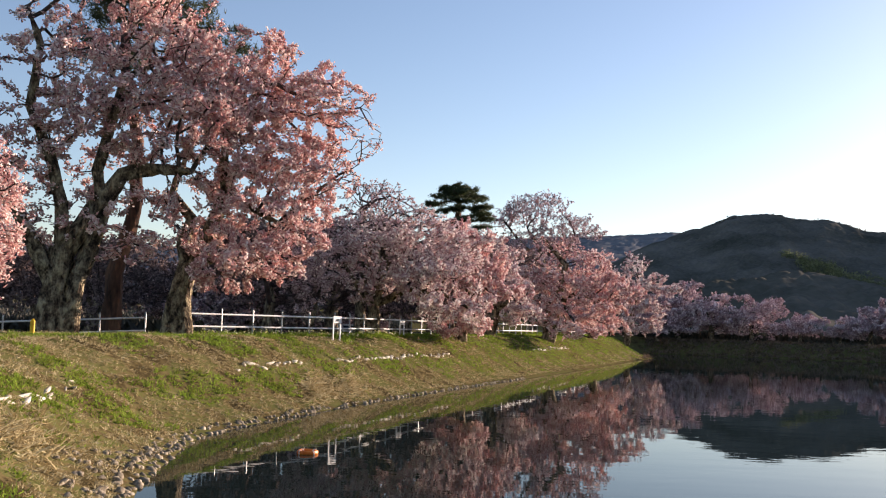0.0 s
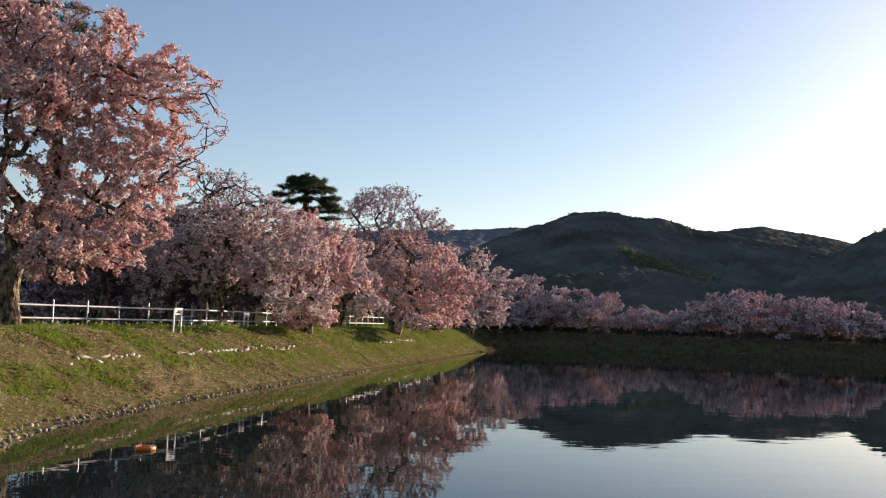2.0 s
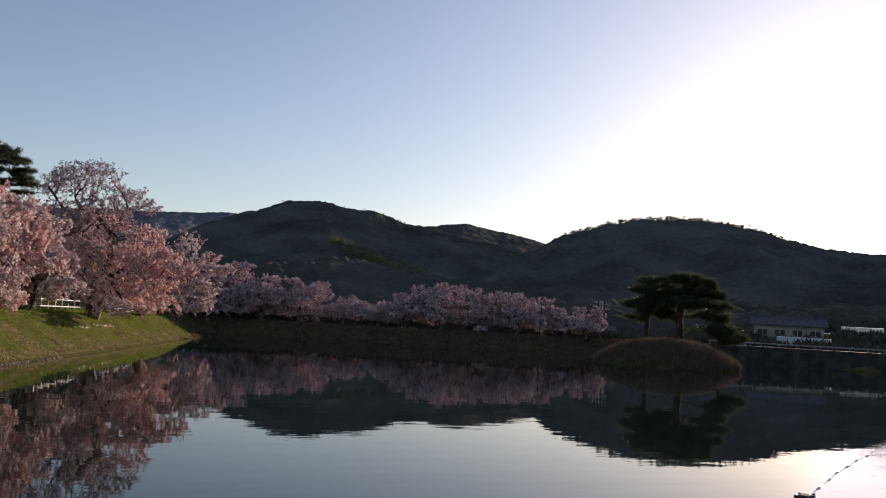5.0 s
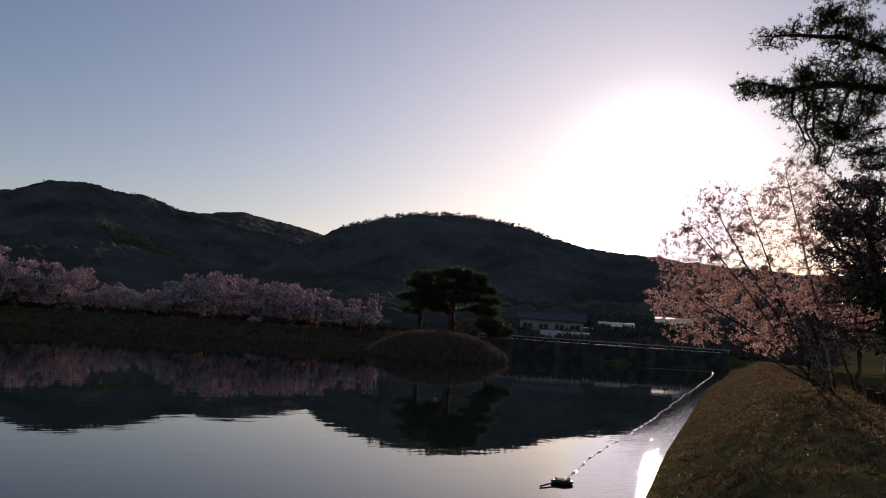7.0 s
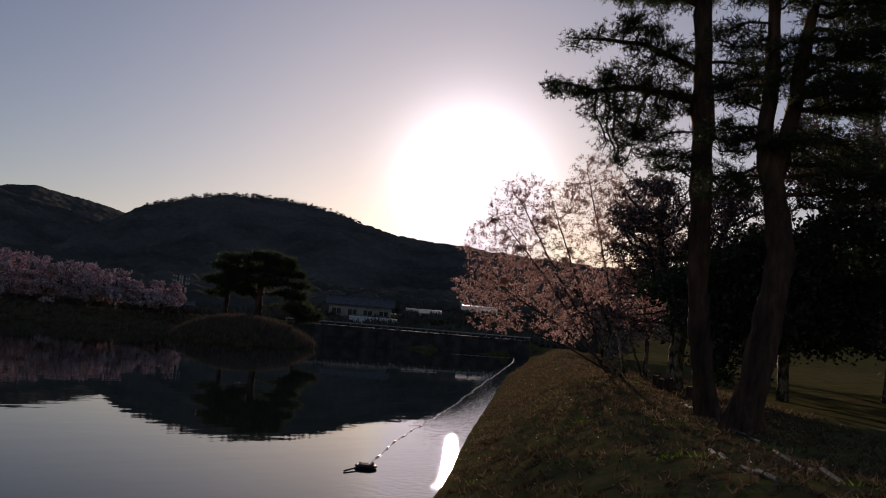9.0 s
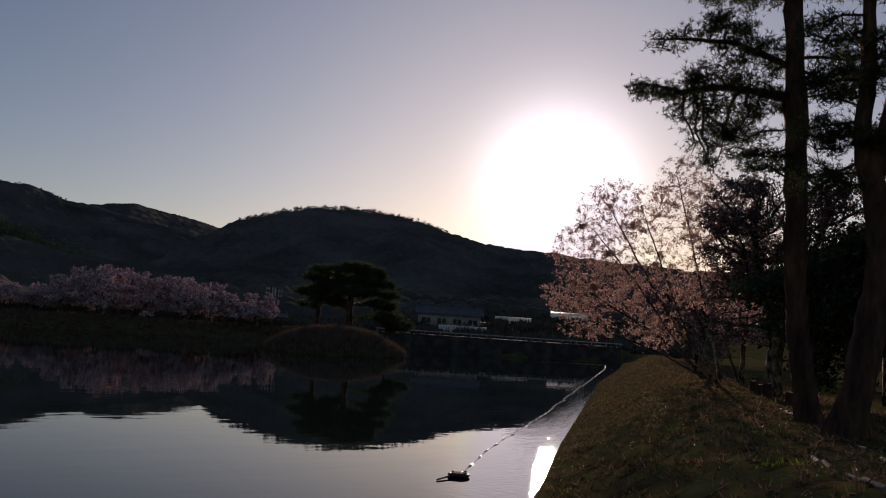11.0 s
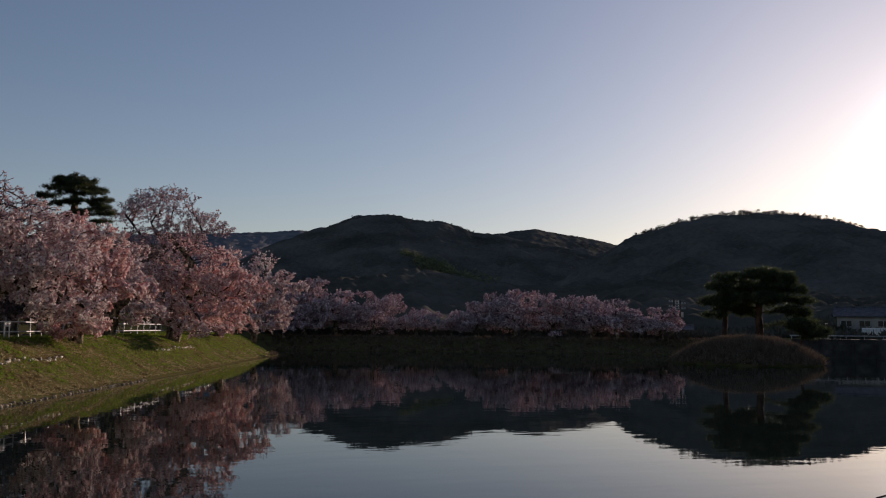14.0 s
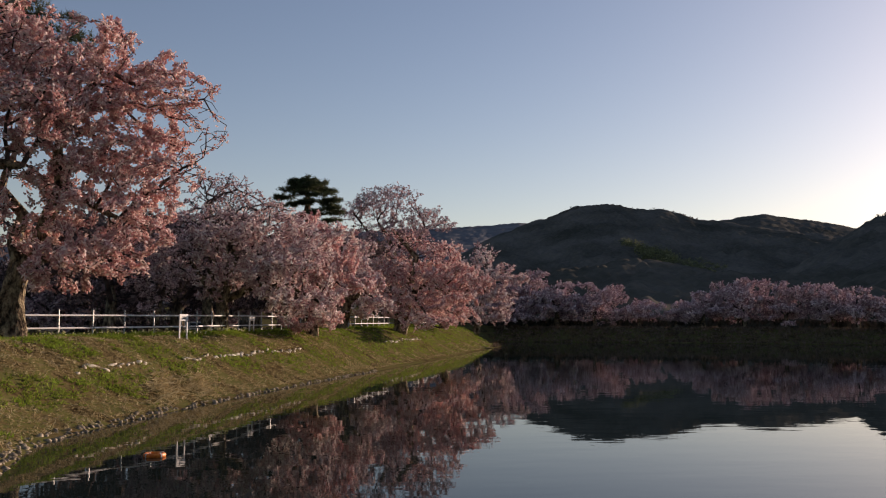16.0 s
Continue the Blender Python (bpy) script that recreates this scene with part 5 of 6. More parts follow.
parked_car(-6.9, 77.0, 35, "white car parked on the lane behind the fence")


def ring(bm, big, small, a=20, b=8, flat=1.0):
    rows = []
    for i in range(a):
        u = 2 * math.pi * i / a
        rows.append([bm.verts.new(((big + small * math.cos(2 * math.pi * j / b)) * math.cos(u), (big + small * math.cos(2 * math.pi * j / b)) * math.sin(u),
                                   small * flat * math.sin(2 * math.pi * j / b))) for j in range(b)])
    for i in range(a):
        for j in range(b):
            bm.faces.new((rows[i][j], rows[(i + 1) % a][j], rows[(i + 1) % a][(j + 1) % b], rows[i][(j + 1) % b]))
    return bm


buoy = empty("lifebuoy", -2.95, 22.2, 0.03)
part("ring", ring(bmesh.new(), 0.2, 0.05), ORANGE, buoy)
for k in range(4):
    bm = bmesh.new()
    ang = math.pi / 4 + k * math.pi / 2
    box(bm, 0.2 * math.cos(ang), 0.2 * math.sin(ang), 0, 0.108, 0.05, 0.108, 0.02, Matrix.Rotation(ang, 4, "Z"))
    part("band", bm, FOAM, buoy, "white band")
tagged(buoy, "orange lifebuoy ring floating on the pond", "lifebuoy")

# ---- float line and raft ----
raft = empty("raft_float", 15.15, 13.9, 0.04, 20)
part("tyre", ring(bmesh.new(), 0.19, 0.05, 18, 8, 0.7), RUBBER, raft)
bm = bmesh.new()
box(bm, 0, 0, 0.035, 0.3, 0.24, 0.025, 0.01)
part("deck_board", bm, TWIG, raft)
for a, b in (((-0.85, 0.12, -0.02), (0.36, -0.02, 0.03)), ((-0.12, -0.2, 0.0), (0.16, 0.22, 0.03))):
    bm = bmesh.new()
    rod(bm, a, b, 0.018, 6)
    part("pole", bm, TWIG, raft)
tagged(raft, "small dark mooring float with poles on the water", "float")


def float_line(points, gap, size, label):
    spots_ = along(points, gap)
    x0, y0, _ = spots_[0]
    root = empty("float_line", x0, y0, 0)
    bm = bmesh.new()
    rod(bm, (-size / 2, 0, 0), (size / 2, 0, 0), size * 0.07, 8)
    rod(bm, (-size * 0.62, 0, 0), (-size / 2, 0, 0), size * 0.02, 8, size * 0.07)
    rod(bm, (size / 2, 0, 0), (size * 0.62, 0, 0), size * 0.07, 8, size * 0.02)
    for f in bm.faces:
        f.smooth = True
    me = bpy.data.meshes.new("float")
    bm.to_mesh(me)
    bm.free()
    me.materials.append(FOAM)
    r = random.Random(4)
    prev = None
    for x, y, h in spots_:
        x, y = x + r.uniform(-0.07, 0.07), y + r.uniform(-0.07, 0.07)
        f = child("float", me, root)
        f.matrix_local = pose(x - x0, y - y0, -0.01, 0, 0, math.degrees(h) + r.uniform(-6, 6))
        if prev:
            bm = bmesh.new()
            rod(bm, (prev[0] - x0, prev[1] - y0, 0.015), (x - x0, y - y0, 0.012), 0.004, 5)
            part("rope", bm, FOAM, root)
        prev = (x, y)
    return tagged(root, label, "float line")


float_line([(15.5, 14.2, 0), (20.8, 17.7, 0), (31.6, 24.3, 0), (50.6, 36.4, 0), (86.0, 58.8, 0), (101.0, 69.0, 0)], 1.5, 0.5, "line of white floats on a rope along the bank")
float_line([(101.0, 69.0, 0), (92.5, 72.5, 0)], 0.9, 0.3, "short line of white floats across the corner")


# ---- stones of the left bank ----
def rock_mesh(seed, flat, mat):
    r = random.Random(seed)
    bm = bmesh.new()
    for k in range(17):
        v = Vector((r.gauss(0, 1), r.gauss(0, 1), r.gauss(0, 1))).normalized()
        bm.verts.new((v.x * 0.5 * r.uniform(0.85, 1.1), v.y * 0.4 * r.uniform(0.85, 1.1), v.z * flat * r.uniform(0.85, 1.1)))
    made = bmesh.ops.convex_hull(bm, input=bm.verts)
    bmesh.ops.delete(bm, geom=list({g for g in made["geom_unused"] + made["geom_interior"] if isinstance(g, bmesh.types.BMVert)}), context="VERTS")
    for f in bm.faces:
        f.smooth = True
    me = bpy.data.meshes.new("stone")
    bm.to_mesh(me)
    bm.free()
    me.materials.append(mat)
    return me


def inland(x, y, step=0.4):
    """Direction away from the water."""
    g = np.array([float(shore_distance(x + step, y) - shore_distance(x - step, y)), float(shore_distance(x, y + step) - shore_distance(x, y - step))])
    return g / (np.linalg.norm(g) + 1e-9)


rocks = [rock_mesh(k, 0.36, STONE) for k in range(8)]


slabs = [rock_mesh(20 + k, 0.3, SLAB) for k in range(6)]
edging = empty("stone_edging", -5.3, 17.5, 0)
r = random.Random(8)
placed = 0
for row, (off, gap) in enumerate(((0.08, 0.23), (0.28, 0.25), (0.46, 0.3))):
    for x, y, h in along([(-4.0, 12.0, 0), (-5.2, 17.0, 0), (-5.7, 21.0, 0), (-6.0, 24.5, 0), (-5.3, 27.7, 0), (-4.4, 30.5, 0), (-2.9, 35.5, 0), (0.6, 44.8, 0), (8.5, 64.8, 0)], gap):
        if row and (r.random() < 0.2 or y > (33 if row == 1 else 24)):
            continue
        if y > 56:
            continue
        n = inland(x, y)
        o = off + r.uniform(-0.1, 0.12)
        px, py = x + n[0] * o, y + n[1] * o
        st = child("stone", r.choice(rocks), edging)
        size = r.uniform(0.15, 0.29)
        st.matrix_local = pose(px + 5.3, py - 17.5, max(-0.02, float(land(px, py)) - 0.02), r.uniform(-25, 25), r.uniform(-25, 25), r.uniform(0, 360)) @ Matrix.Scale(size, 4)
        placed += 1
tagged(edging, "edging of rounded grey stones along the waterline", "stones")
cobbles = empty("cobble_patch", -6.6, 18.0, 0)
for k in range(80):
    y = r.uniform(14.5, 22.0)
    s_ = r.uniform(0.55, 1.5) * (1 - abs(y - 17.2) / 6)
    x = np.interp(y, [12, 17, 21], [-4.0, -5.2, -5.7])
    n = inland(x, y)
    px, py = x + n[0] * s_, y + n[1] * s_
    st = child("stone", r.choice(rocks), cobbles)
    st.matrix_local = pose(px + 6.6, py - 18.0, float(land(px, py)) + 0.01, r.uniform(-20, 20), r.uniform(-20, 20), r.uniform(0, 360)) @ Matrix.Diagonal((*(r.uniform(0.13, 0.24) for _ in range(2)), r.uniform(0.1, 0.18), 1))
tagged(cobbles, "patch of loose grey cobbles on the slope", "stones")
row_ = empty("stone_row", -4.0, 37.0, 0)
for x, y, h in along([(-4.0, 12.0, 0), (-5.2, 17.0, 0), (-5.7, 21.0, 0), (-6.0, 24.5, 0), (-5.3, 27.7, 0), (-4.4, 30.5, 0), (-2.9, 35.5, 0), (0.6, 44.8, 0), (8.5, 64.8, 0), (15.0, 82.0, 0)], 0.36):
    n = inland(x, y)
    o = 2.75 + r.uniform(-0.12, 0.12) - (0.06 if y < 26 else 0)
    px, py = x + n[0] * o, y + n[1] * o
    head_ = math.degrees(math.atan2(-px, py))
    if not (20 < head_ < 26 or 8.2 < head_ < 12.0 or -0.8 < head_ < 6.2 or -7.6 < head_ < -5.5) or r.random() < 0.12:
        continue
    st = child("stone", r.choice(slabs), row_)
    st.matrix_local = pose(px + 4.0, py - 37.0, float(land(px, py)) - 0.01, r.uniform(-14, 14), r.uniform(-14, 14), math.degrees(h) + r.uniform(-28, 28)) @ Matrix.Diagonal(((r.uniform(0.45, 0.9), r.uniform(0.14, 0.24), r.uniform(0.14, 0.22), 1) if y < 26 else (r.uniform(0.3, 0.75), r.uniform(0.22, 0.42), r.uniform(0.2, 0.34), 1)))
tagged(row_, "broken row of pale flat stones across the grassy slope", "stones")


# ---- grass, straw, reeds, flowers ----
def tufts(name, label, xs, ys, mat, tall, blades, rng, lean=0.6, width=0.012, lift=0.0):
    n = len(xs)
    z = land(xs, ys) + lift
    o = np.stack([xs, ys, z], -1)[:, None] + rng.normal(0, 0.05, (n, blades, 3)) * [1, 1, 0]
    d = np.stack([rng.normal(0, lean, (n, blades)), rng.normal(0, lean, (n, blades)), np.abs(rng.normal(0.8, 0.3, (n, blades)))], -1)
    d /= np.linalg.norm(d, axis=2)[..., None]
    w = np.cross(d, rng.normal(size=d.shape))
    w /= np.linalg.norm(w, axis=2)[..., None] + 1e-9
    s = tall * rng.uniform(0.5, 1.4, (n, blades, 1))
    ww = width * rng.uniform(0.6, 1.4, (n, blades, 1))
    v = np.stack([o - w * ww, o + w * ww, o + d * s], 2).reshape(-1, 3)
    me = mesh_of(name, v, np.arange(len(v)).reshape(-1, 3), mat)
    return tagged(new(name, me), label, name.split("_")[-1], kind="stuff")


def scatter(n, box_, low, high, rng):
    x, y = rng.uniform(box_[0], box_[1], n), rng.uniform(box_[2], box_[3], n)
    s = shore_distance(x, y)
    keep = (s > low) & (s < high)
    return x[keep], y[keep], s[keep]


rng = np.random.default_rng(77)
x, y, s = scatter(300000, (-20, 26, 8, 116), 0.3, 9.0, rng)
head_ = np.degrees(np.arctan2(-x, y))
keep = (head_ > -14) & (head_ < 28) & (rng.random(len(x)) < np.clip(34 / np.hypot(x, y), 0, 1))
x, y, s = x[keep], y[keep], s[keep]
patch = wobble(x, y, 9.0, 2.1) + 0.55 * wobble(x, y, 3.0, 0.7) + 0.05 + 1.2 * np.exp(-((s - 2.3) / 0.42) ** 2) * smooth(25.5, 27.5, y) * (0.6 + 0.4 * wobble(x, y, 7.0, 1.1)) - 0.9 * smooth(2.0, 0.5, s) + 0.5 * smooth(45, 70, y)
green = patch > 0.15 + rng.normal(0, 0.16, len(x))
tufts("bank_grass", "patches of fresh green grass on the bank", x[green], y[green], GRASS, 0.12, 7, rng, 0.75, 0.016)
tufts("bank_straw", "matted dry straw-coloured grass on the bank", x[~green], y[~green], STRAW, 0.11, 6, rng, 1.4, 0.009)
x, y = [np.concatenate([rng.normal(c_, w_, 260) for c_, w_ in q_]) for q_ in (((-4.4, 0.35), (-3.5, 0.3), (-7.2, 0.5)), ((35.1, 0.8), (37.7, 0.8), (16.5, 1.0)))]
tufts("bank_straw", "bleached flattened straw heaps low on the bank", x, y, STRAW, 0.3, 6, rng, 2.2, 0.012, 0.03)
x, y, s = scatter(110000, (2, 110, 2, 80), 0.2, 9.0, rng)
far_ = np.hypot(x, y)
keep = (np.degrees(np.arctan2(-x, y)) < -45) & (rng.random(len(x)) < np.clip(42 / far_, 0, 1))
x, y = x[keep], y[keep]
g = wobble(x, y, 5.0, 0.3) > 0.75
tufts("bank_grass", "short grass along the crest of the bank", x[g], y[g], GRASS, 0.1, 5, rng, 0.7, 0.014)
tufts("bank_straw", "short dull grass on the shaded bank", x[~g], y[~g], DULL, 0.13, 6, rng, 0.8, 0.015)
x, y = rng.normal(ISLAND[0], 4.5, 9000), rng.normal(ISLAND[1], 5.5, 9000)
keep = land(x, y) > 0.08
keep &= np.hypot(x - ISLAND[0], y - ISLAND[1]) < 9.5
tufts("island_reed", "russet dry reeds covering the island mound", x[keep], y[keep], REED, 0.6, 6, rng, 0.4, 0.03)
# made-up brown scrub: its colour stands in for the far bank's shade
x, y, s = scatter(40000, (16, 92, 85, 132), 0.15, 6.0, rng)
keep = (np.degrees(np.arctan2(-x, y)) > -41) & (np.degrees(np.arctan2(-x, y)) < -12)
tufts("far_bank_scrub", "brown scrub added to darken the shaded far bank", x[keep][:13000], y[keep][:13000], REED, 0.34, 5, rng, 0.7, 0.045)
h_, d_ = np.radians(rng.uniform(-62, -33, 9000)), rng.uniform(112, 420, 9000)
x, y = -np.sin(h_) * d_, np.cos(h_) * d_
keep = (shore_distance(x, y) > 6) & (wobble(x, y, 38.0, 0.9) + 0.5 * wobble(x, y, 13.0, 2.2) > -0.25)
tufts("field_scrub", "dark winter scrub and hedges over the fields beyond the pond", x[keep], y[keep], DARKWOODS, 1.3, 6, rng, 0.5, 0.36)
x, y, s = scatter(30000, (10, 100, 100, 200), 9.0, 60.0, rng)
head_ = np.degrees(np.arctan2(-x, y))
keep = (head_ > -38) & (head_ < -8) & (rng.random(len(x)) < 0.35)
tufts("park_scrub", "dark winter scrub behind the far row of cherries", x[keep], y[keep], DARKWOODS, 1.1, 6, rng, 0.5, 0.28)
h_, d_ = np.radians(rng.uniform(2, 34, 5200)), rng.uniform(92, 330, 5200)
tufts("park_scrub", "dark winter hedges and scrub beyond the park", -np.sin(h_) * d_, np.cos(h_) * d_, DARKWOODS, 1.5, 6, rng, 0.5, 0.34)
row_pts = along([(-9.9, 37.2, 0), (-4.7, 43.2, 0), (-2.2, 52.8, 0)], 0.06)
x = np.array([p[0] for p in row_pts]) + rng.normal(0, 0.14, len(row_pts))
y = np.array([p[1] for p in row_pts]) + rng.normal(0, 0.14, len(row_pts))
tufts("daffodil_leaves", "row of low green flower leaves under the fence", x, y, GRASS, 0.24, 6, rng, 0.4, 0.018)
at = np.stack([x, y, land(x, y) + rng.uniform(0.16, 0.3, len(x))], -1)[::3]
PETAL = material("cream_petal", [(0.7, 0.62, 0.3), (0.8, 0.76, 0.55)], scale=3, rough=0.7, bump=0, island=0.5, translucent=0.3)
v, f = petals(np.repeat(at, 4, axis=0) + rng.normal(0, 0.03, (len(at) * 4, 3)), 0.035, rng)
tagged(new("daffodil_blooms", mesh_of("daffodil_blooms", v, f, PETAL)), "small cream flowers in a row under the fence", "flowers", kind="stuff")
# fallen petals and debris on the near right bank
x, y, s = scatter(1500, (8, 60, 4, 45), 0.3, 8.0, rng)
keep = np.degrees(np.arctan2(-x, y)) < -48
v, f = petals(np.stack([x[keep], y[keep], land(x[keep], y[keep]) + 0.03], -1), 0.016, rng)
tagged(new("fallen_petals", mesh_of("fallen_petals", v, f, PALE)), "scattered pale petals fallen on the dark bank", "petals", kind="stuff")


# ---- roads, wall, fields and buildings beyond the pond ----
def draped(name, line, width, mat, label, lift=0.05, kind="structure"):
    pts = along(line, 1.2)
    left = [(x - math.sin(h) * width / 2, y + math.cos(h) * width / 2) for x, y, h in pts]
    right_ = [(x + math.sin(h) * width / 2, y - math.cos(h) * width / 2) for x, y, h in pts]
    grid = np.array([[(a[0] + (b[0] - a[0]) * u, a[1] + (b[1] - a[1]) * u) for u in np.linspace(0, 1, 6)] for a, b in zip(left, right_)])
    z = land(grid[..., 0], grid[..., 1]) + lift
    verts = np.concatenate([grid, z[..., None]], -1).reshape(-1, 3)
    n, m = z.shape
    i, j = np.meshgrid(np.arange(n - 1), np.arange(m - 1), indexing="ij")
    faces = np.stack([i * m + j, i * m + j + 1, (i + 1) * m + j + 1, (i + 1) * m + j], -1).reshape(-1, 4)[:, ::-1]
    return tagged(new(name, mesh_of(name, verts, faces, mat, True)), label, "road", kind=kind)


draped("road_park", [(-34, 46, 0), (-16, 50, 0), (-7.5, 58, 0), (-3, 70, 0), (6, 95, 0)], 6.0, ASPHALT, "grey asphalt lane behind the fence", 0.1)
draped("yard_park", [(-44, 60, 0), (-20, 64, 0), (-9, 74, 0), (-3, 96, 0)], 22.0, GRAVEL, "bare grey-brown gravel yard in the park behind the lane", 0.06)
draped("road_shore", [(90.5, 96.5, 0), (101.5, 88.5, 0), (116.0, 78.8, 0), (124.0, 74.0, 0)], 3.6, ASPHALT, "narrow lane on top of the pond wall", 0.12)

wall_a, wall_b = Vector((84.4, 93.5, 0)), Vector((111.8, 74.0, 0))
run = wall_b - wall_a
wall = empty("retaining_wall", wall_a.x, wall_a.y, 0, math.degrees(math.atan2(run.y, run.x)))
panels = 14
for k in range(panels):
    bm = bmesh.new()
    w_ = run.length / panels
    box(bm, (k + 0.5) * w_, 0.15, 0.65, w_ - 0.03, 0.4, 3.0, 0.02)
    part("panel", bm, CONCRETE, wall)
bm = bmesh.new()
box(bm, run.length / 2, 0.15, 2.22, run.length, 0.55, 0.14, 0.02)
part("coping", bm, CONCRETE, wall)
tagged(wall, "dark concrete retaining wall along the pond", "wall", kind="structure")
guard = empty("guard_rail", wall_a.x, wall_a.y, 2.29, math.degrees(math.atan2(run.y, run.x)))
for k in range(17):
    bm = bmesh.new()
    rod(bm, (k * run.length / 16, 0.15, -0.05), (k * run.length / 16, 0.15, 0.5), 0.05, 8)
    part("post", bm, STEEL, guard)
bm = bmesh.new()
box(bm, run.length / 2, 0.09, 0.42, run.length + 0.4, 0.05, 0.14, 0.015)
part("rail", bm, STEEL, guard)
tagged(guard, "low steel guard rail on the pond wall", "guard rail")


def gable_roof(bm, w, d, eave, top, over=0.6, thick=0.18):
    for side in (-1, 1):
        pts = [(-w / 2 - over, side * (d / 2 + over), eave), (w / 2 + over, side * (d / 2 + over), eave), (w / 2 + over, 0, top), (-w / 2 - over, 0, top)]
        lo = [bm.verts.new(p) for p in pts]
        hi = [bm.verts.new((p[0], p[1], p[2] + thick)) for p in pts]
        bm.faces.new(lo)
        bm.faces.new(hi[::-1])
        for k in range(4):
            bm.faces.new((lo[k], hi[k], hi[(k + 1) % 4], lo[(k + 1) % 4]))
    bmesh.ops.recalc_face_normals(bm, faces=bm.faces)
    return bm


def house(x, y, rz, w, d, eave, top, label, windows=4, floor2=False):
    root = empty("house", x, y, float(land(x, y)) - 0.15, rz)
    bm = bmesh.new()
    box(bm, 0, 0, eave / 2, w, d, eave, 0.03)
    for s_ in (-1, 1):
        vs = [bm.verts.new((s_ * w / 2, -d / 2, eave)), bm.verts.new((s_ * w / 2, d / 2, eave)), bm.verts.new((s_ * w / 2, 0, top))]
        bm.faces.new(vs)
    part("wall", bm, PLASTER, root)
    roof = part("roof", gable_roof(bmesh.new(), w, d, eave - 0.1, top), TILE, root)
    bm = bmesh.new()
    box(bm, 0, 0, top + 0.18, w + 1.2, 0.4, 0.26, 0.05)
    part("ridge_tile", bm, TILE, roof)
    for k in range(windows):
        wx = -w / 2 + (k + 0.5) * w / windows
        bm = bmesh.new()
        box(bm, wx, -d / 2 - 0.02, eave * 0.52, w / windows * 0.62, 0.08, eave * 0.42, 0.01)
        win = part("window", bm, STEEL, root)
        for s_ in (-1, 1):
            bm = bmesh.new()
            box(bm, wx + s_ * w / windows * 0.15, -d / 2 - 0.065, eave * 0.52, w / windows * 0.27, 0.02, eave * 0.37)
            part("pane", bm, GLASS, win)
    return tagged(root, label, "house", "houses beyond the pond")


def greenhouse(x, y, rz, w, d, tall, label, hoops=7):
    root = empty("greenhouse", x, y, float(land(x, y)) - 0.05, rz)
    arc = [(d / 2 * math.cos(a), tall * max(0.0, math.sin(a)) ** 0.28) for a in np.linspace(0, math.pi, 13)]
    bm = bmesh.new()
    rows_ = [[bm.verts.new((px, p[0], max(0.0, p[1]))) for p in arc] for px in (-w / 2, w / 2)]
    for k in range(12):
        bm.faces.new((rows_[0][k], rows_[0][k + 1], rows_[1][k + 1], rows_[1][k]))
    for row__ in rows_:
        bm.faces.new(row__)
    part("cover", bm, VINYL, root, "milky vinyl cover")
    for k in range(hoops):
        bm = bmesh.new()
        px = -w / 2 + k * w / (hoops - 1)
        for a, b in zip(arc[:-1], arc[1:]):
            rod(bm, (px, a[0] * 1.012, max(0, a[1]) + 0.02), (px, b[0] * 1.012, max(0, b[1]) + 0.02), 0.02, 5)
        part("hoop", bm, STEEL, root)
    return tagged(root, label, "greenhouse", "greenhouses in the fields")


house(130.4, 124.6, -46, 11.5, 6.5, 2.5, 4.0, "low tiled house with pale walls beyond the pond")
house(84.5, 117.5, -36, 4.0, 3.0, 1.5, 2.1, "small tiled shed at the end of the blossom row", 2)
greenhouse(120.6, 112.0, -47, 8.2, 2.4, 1.3, "low milky vinyl greenhouse glowing in front of a house", 9)
greenhouse(165.0, 138.0, -50, 8.0, 3.0, 1.5, "vinyl greenhouse in the rising fields")
greenhouse(200.5, 149.0, -54, 9.5, 4.0, 2.2, "bright vinyl greenhouse in the upper fields")


def pole(x, y, tall, rz):
    root = empty("utility_pole", x, y, float(land(x, y)), rz)
    bm = bmesh.new()
    rod(bm, (0, 0, -0.3), (0, 0, tall), 0.16, 10, 0.1)
    part("shaft", bm, CONCRETE, root)
    for z in (tall - 0.5, tall - 1.2):
        bm = bmesh.new()
        box(bm, 0, 0, z, 1.5, 0.09, 0.09, 0.01)
        arm = part("crossarm", bm, STEEL, root)
        for k in (-0.65, -0.25, 0.25, 0.65):
            bm = bmesh.new()
            rod(bm, (k, 0, z + 0.04), (k, 0, z + 0.22), 0.05, 6, 0.03)
            part("insulator", bm, WHITEPAINT, arm)
    bm = bmesh.new()
    rod(bm, (0.25, 0, tall - 2.4), (0.25, 0, tall - 1.7), 0.2, 10)
    part("transformer", bm, STEEL, root)
    return tagged(root, "concrete utility pole with crossarms beyond the pond", "pole", "utility poles")


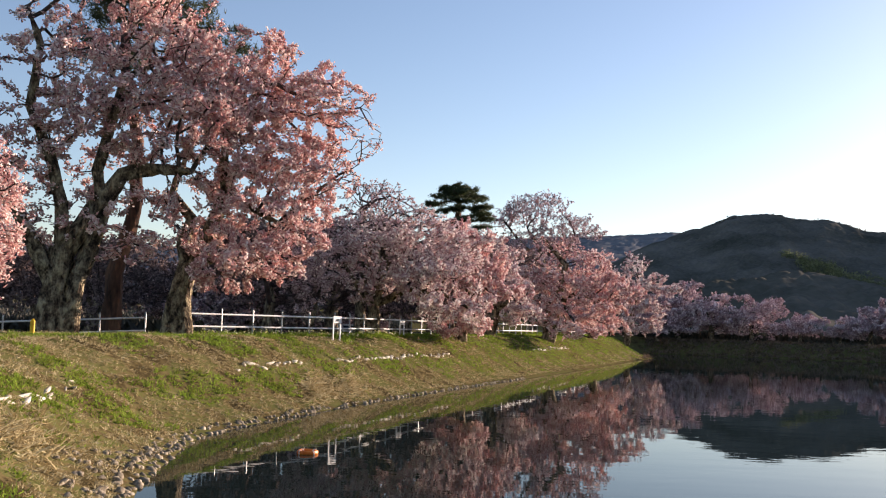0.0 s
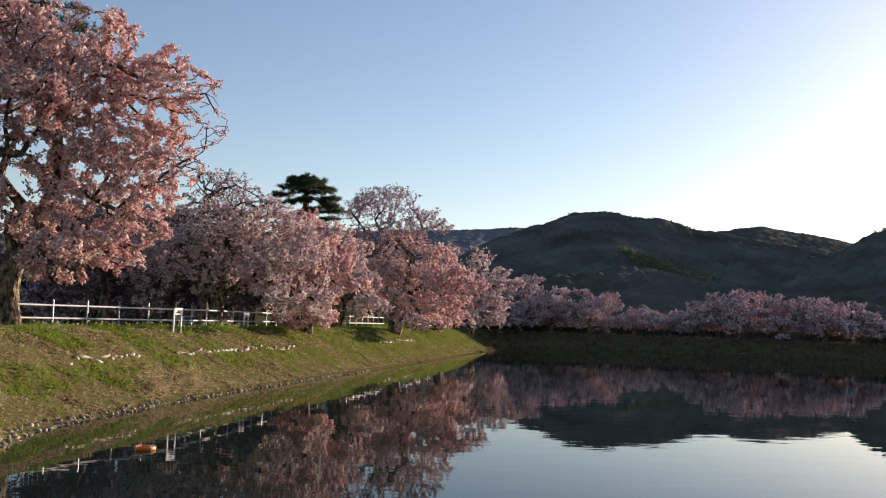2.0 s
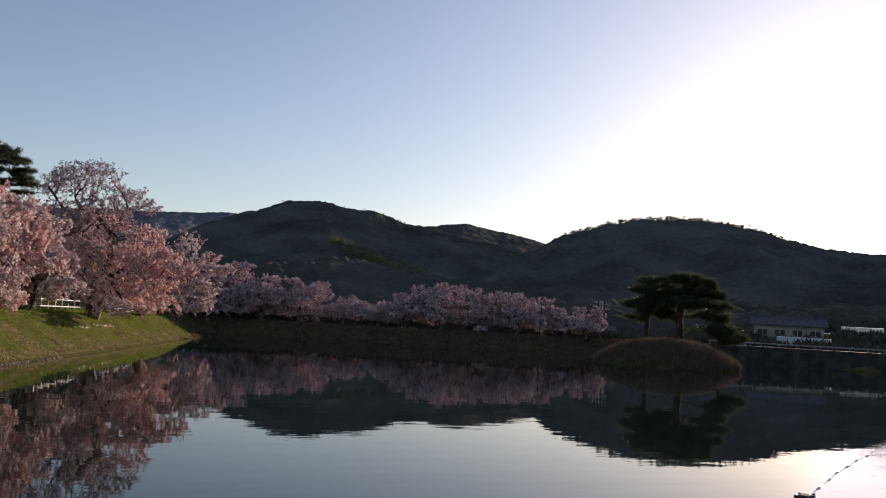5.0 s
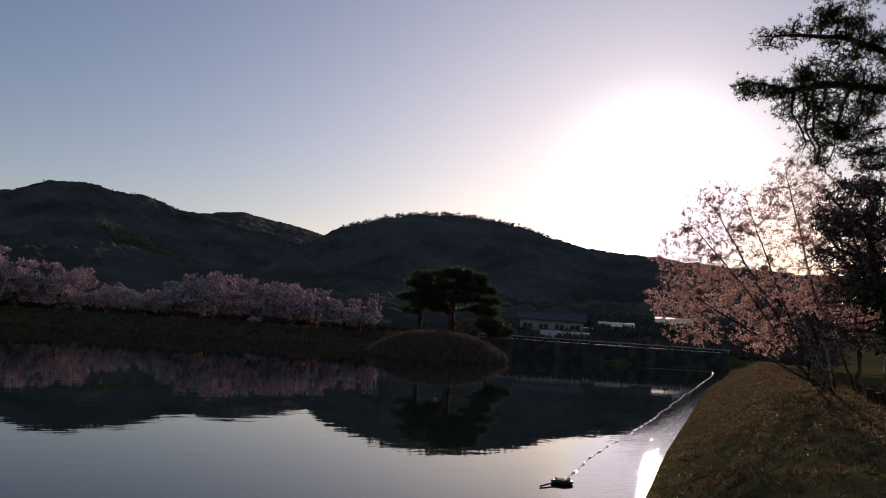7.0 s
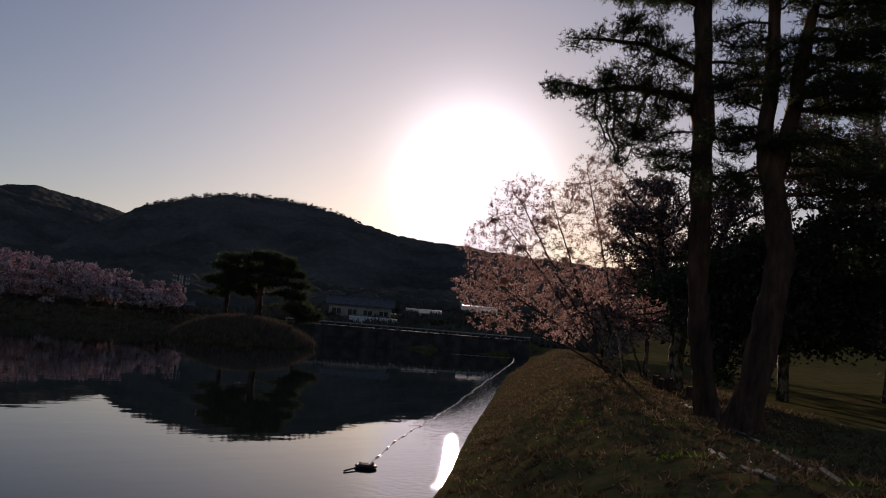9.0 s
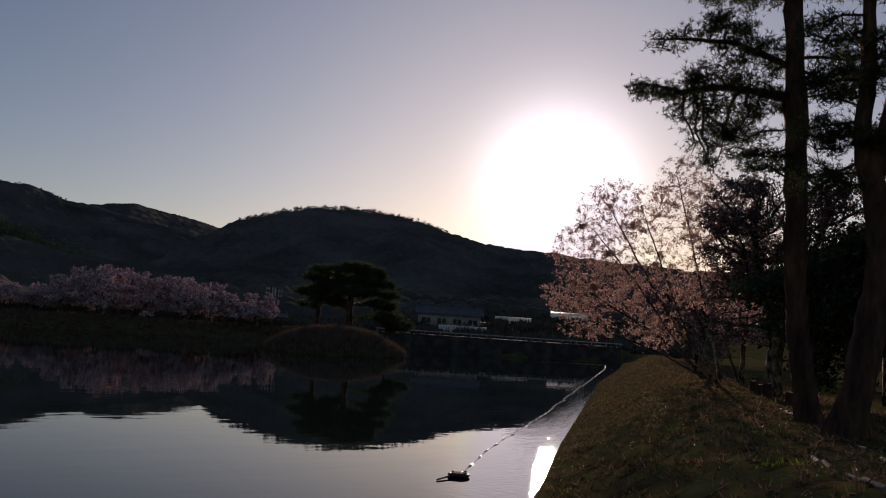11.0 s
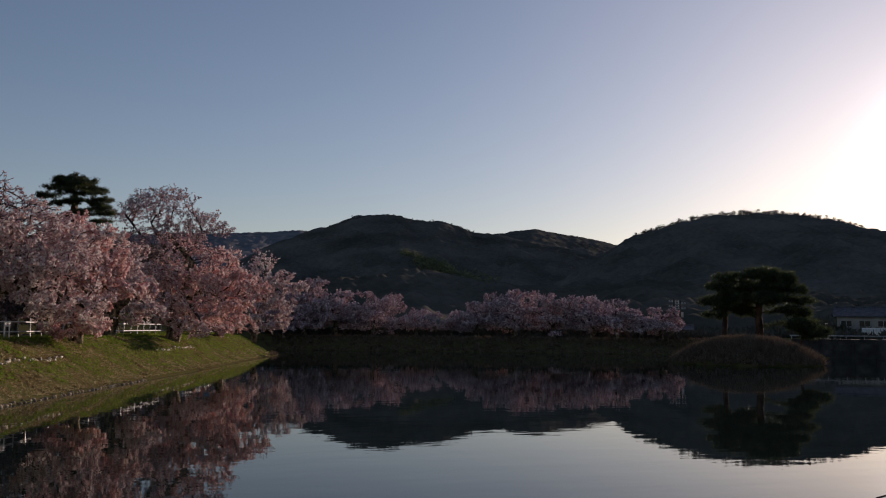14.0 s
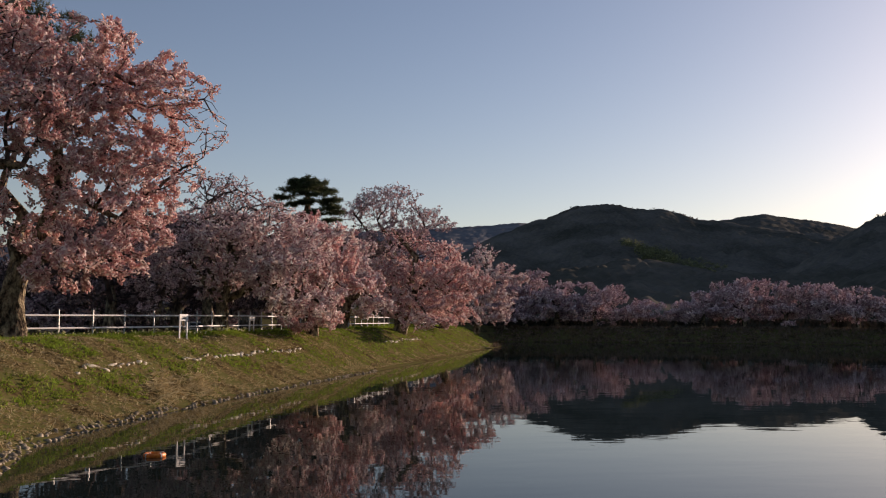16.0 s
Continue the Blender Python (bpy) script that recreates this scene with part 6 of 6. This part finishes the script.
draped("road_field", [(118, 118, 0), (134, 104, 0), (150, 92, 0)], 1.6, SLAB, "pale farm lane below the fields", 0.15)
draped("road_upper", [(140, 152, 0), (168, 126, 0), (196, 104, 0)], 1.6, SLAB, "pale farm lane between terraced fields", 0.2)
shrub_form = far_form(37, 1.9, 2.6, LEAF, "dark rounded shrub in the fields beyond the pond", 9000, 0.11, "shrubs in the fields")
for k, (sx, sy) in enumerate([(128, 113), (131, 110.5), (133.5, 108), (138, 104), (120, 121), (145, 119), (152, 127), (158, 118), (170, 135), (178, 128), (150, 104), (156, 99), (186, 140), (172, 112), (163, 145)]):
    m = pose(sx, sy, float(land(sx, sy)) - 0.3, 0, 0, 61.0 * k) @ Matrix.Scale(0.6 + 0.13 * (k * 7 % 5), 4)
    if k == 0:
        shrub_form.matrix_world = m
    else:
        copy_thing(shrub_form, m)
pole(82.5, 113.5, 5.6, -30)
pole(85.0, 118.5, 6.0, -30)


# ---- kerb stones under the right pines ----
kerb = empty("path_edging", 18.0, 7.6, float(land(18.0, 7.6)))
for line in ([(24.8, 11.3, 0), (19.25, 7.9, 0), (16.2, 5.85, 0), (11.5, 3.3, 0)], [(14.5, 6.2, 0), (10.4, 3.7, 0)]):
    for x, y, h in along(line, 0.95):
        if r.random() < 0.3:
            continue
        bm = bmesh.new()
        rod(bm, (-0.42, 0, 0), (0.42, 0, 0), 0.036 * r.uniform(0.7, 1.1), 9, 0.032)
        st = part("log", bm, LOG, kerb)
        st.matrix_local = pose(x - 18.0, y - 7.6, float(land(x, y)) - kerb.location.z + 0.03, 0, r.uniform(-3, 3), math.degrees(h) + r.uniform(-5, 5))
tagged(kerb, "broken pale edging of a path under the pines", "path edging")

# ---- stumps along the crest of the right bank ----
for k, (x, y, tall) in enumerate(((33.4, 16.3, 0.42), (31.4, 15.1, 0.36), (29.6, 14.0, 0.46), (27.1, 12.1, 0.4))):
    stump = empty("stump", x, y, float(land(x, y)))
    bm = bmesh.new()
    rod(bm, (0, 0, -0.25), (0.02, 0, tall), 0.17, 12, 0.14)
    part("bark", bm, PINEBARK, stump)
    bm = bmesh.new()
    rod(bm, (0.02, 0, tall), (0.02, 0, tall + 0.012), 0.125, 12)
    part("cut_face", bm, LOG, stump, "grey weathered cut face")
    tagged(stump, "short dark tree stump on the crest of the bank", "stump", "stumps on the bank")
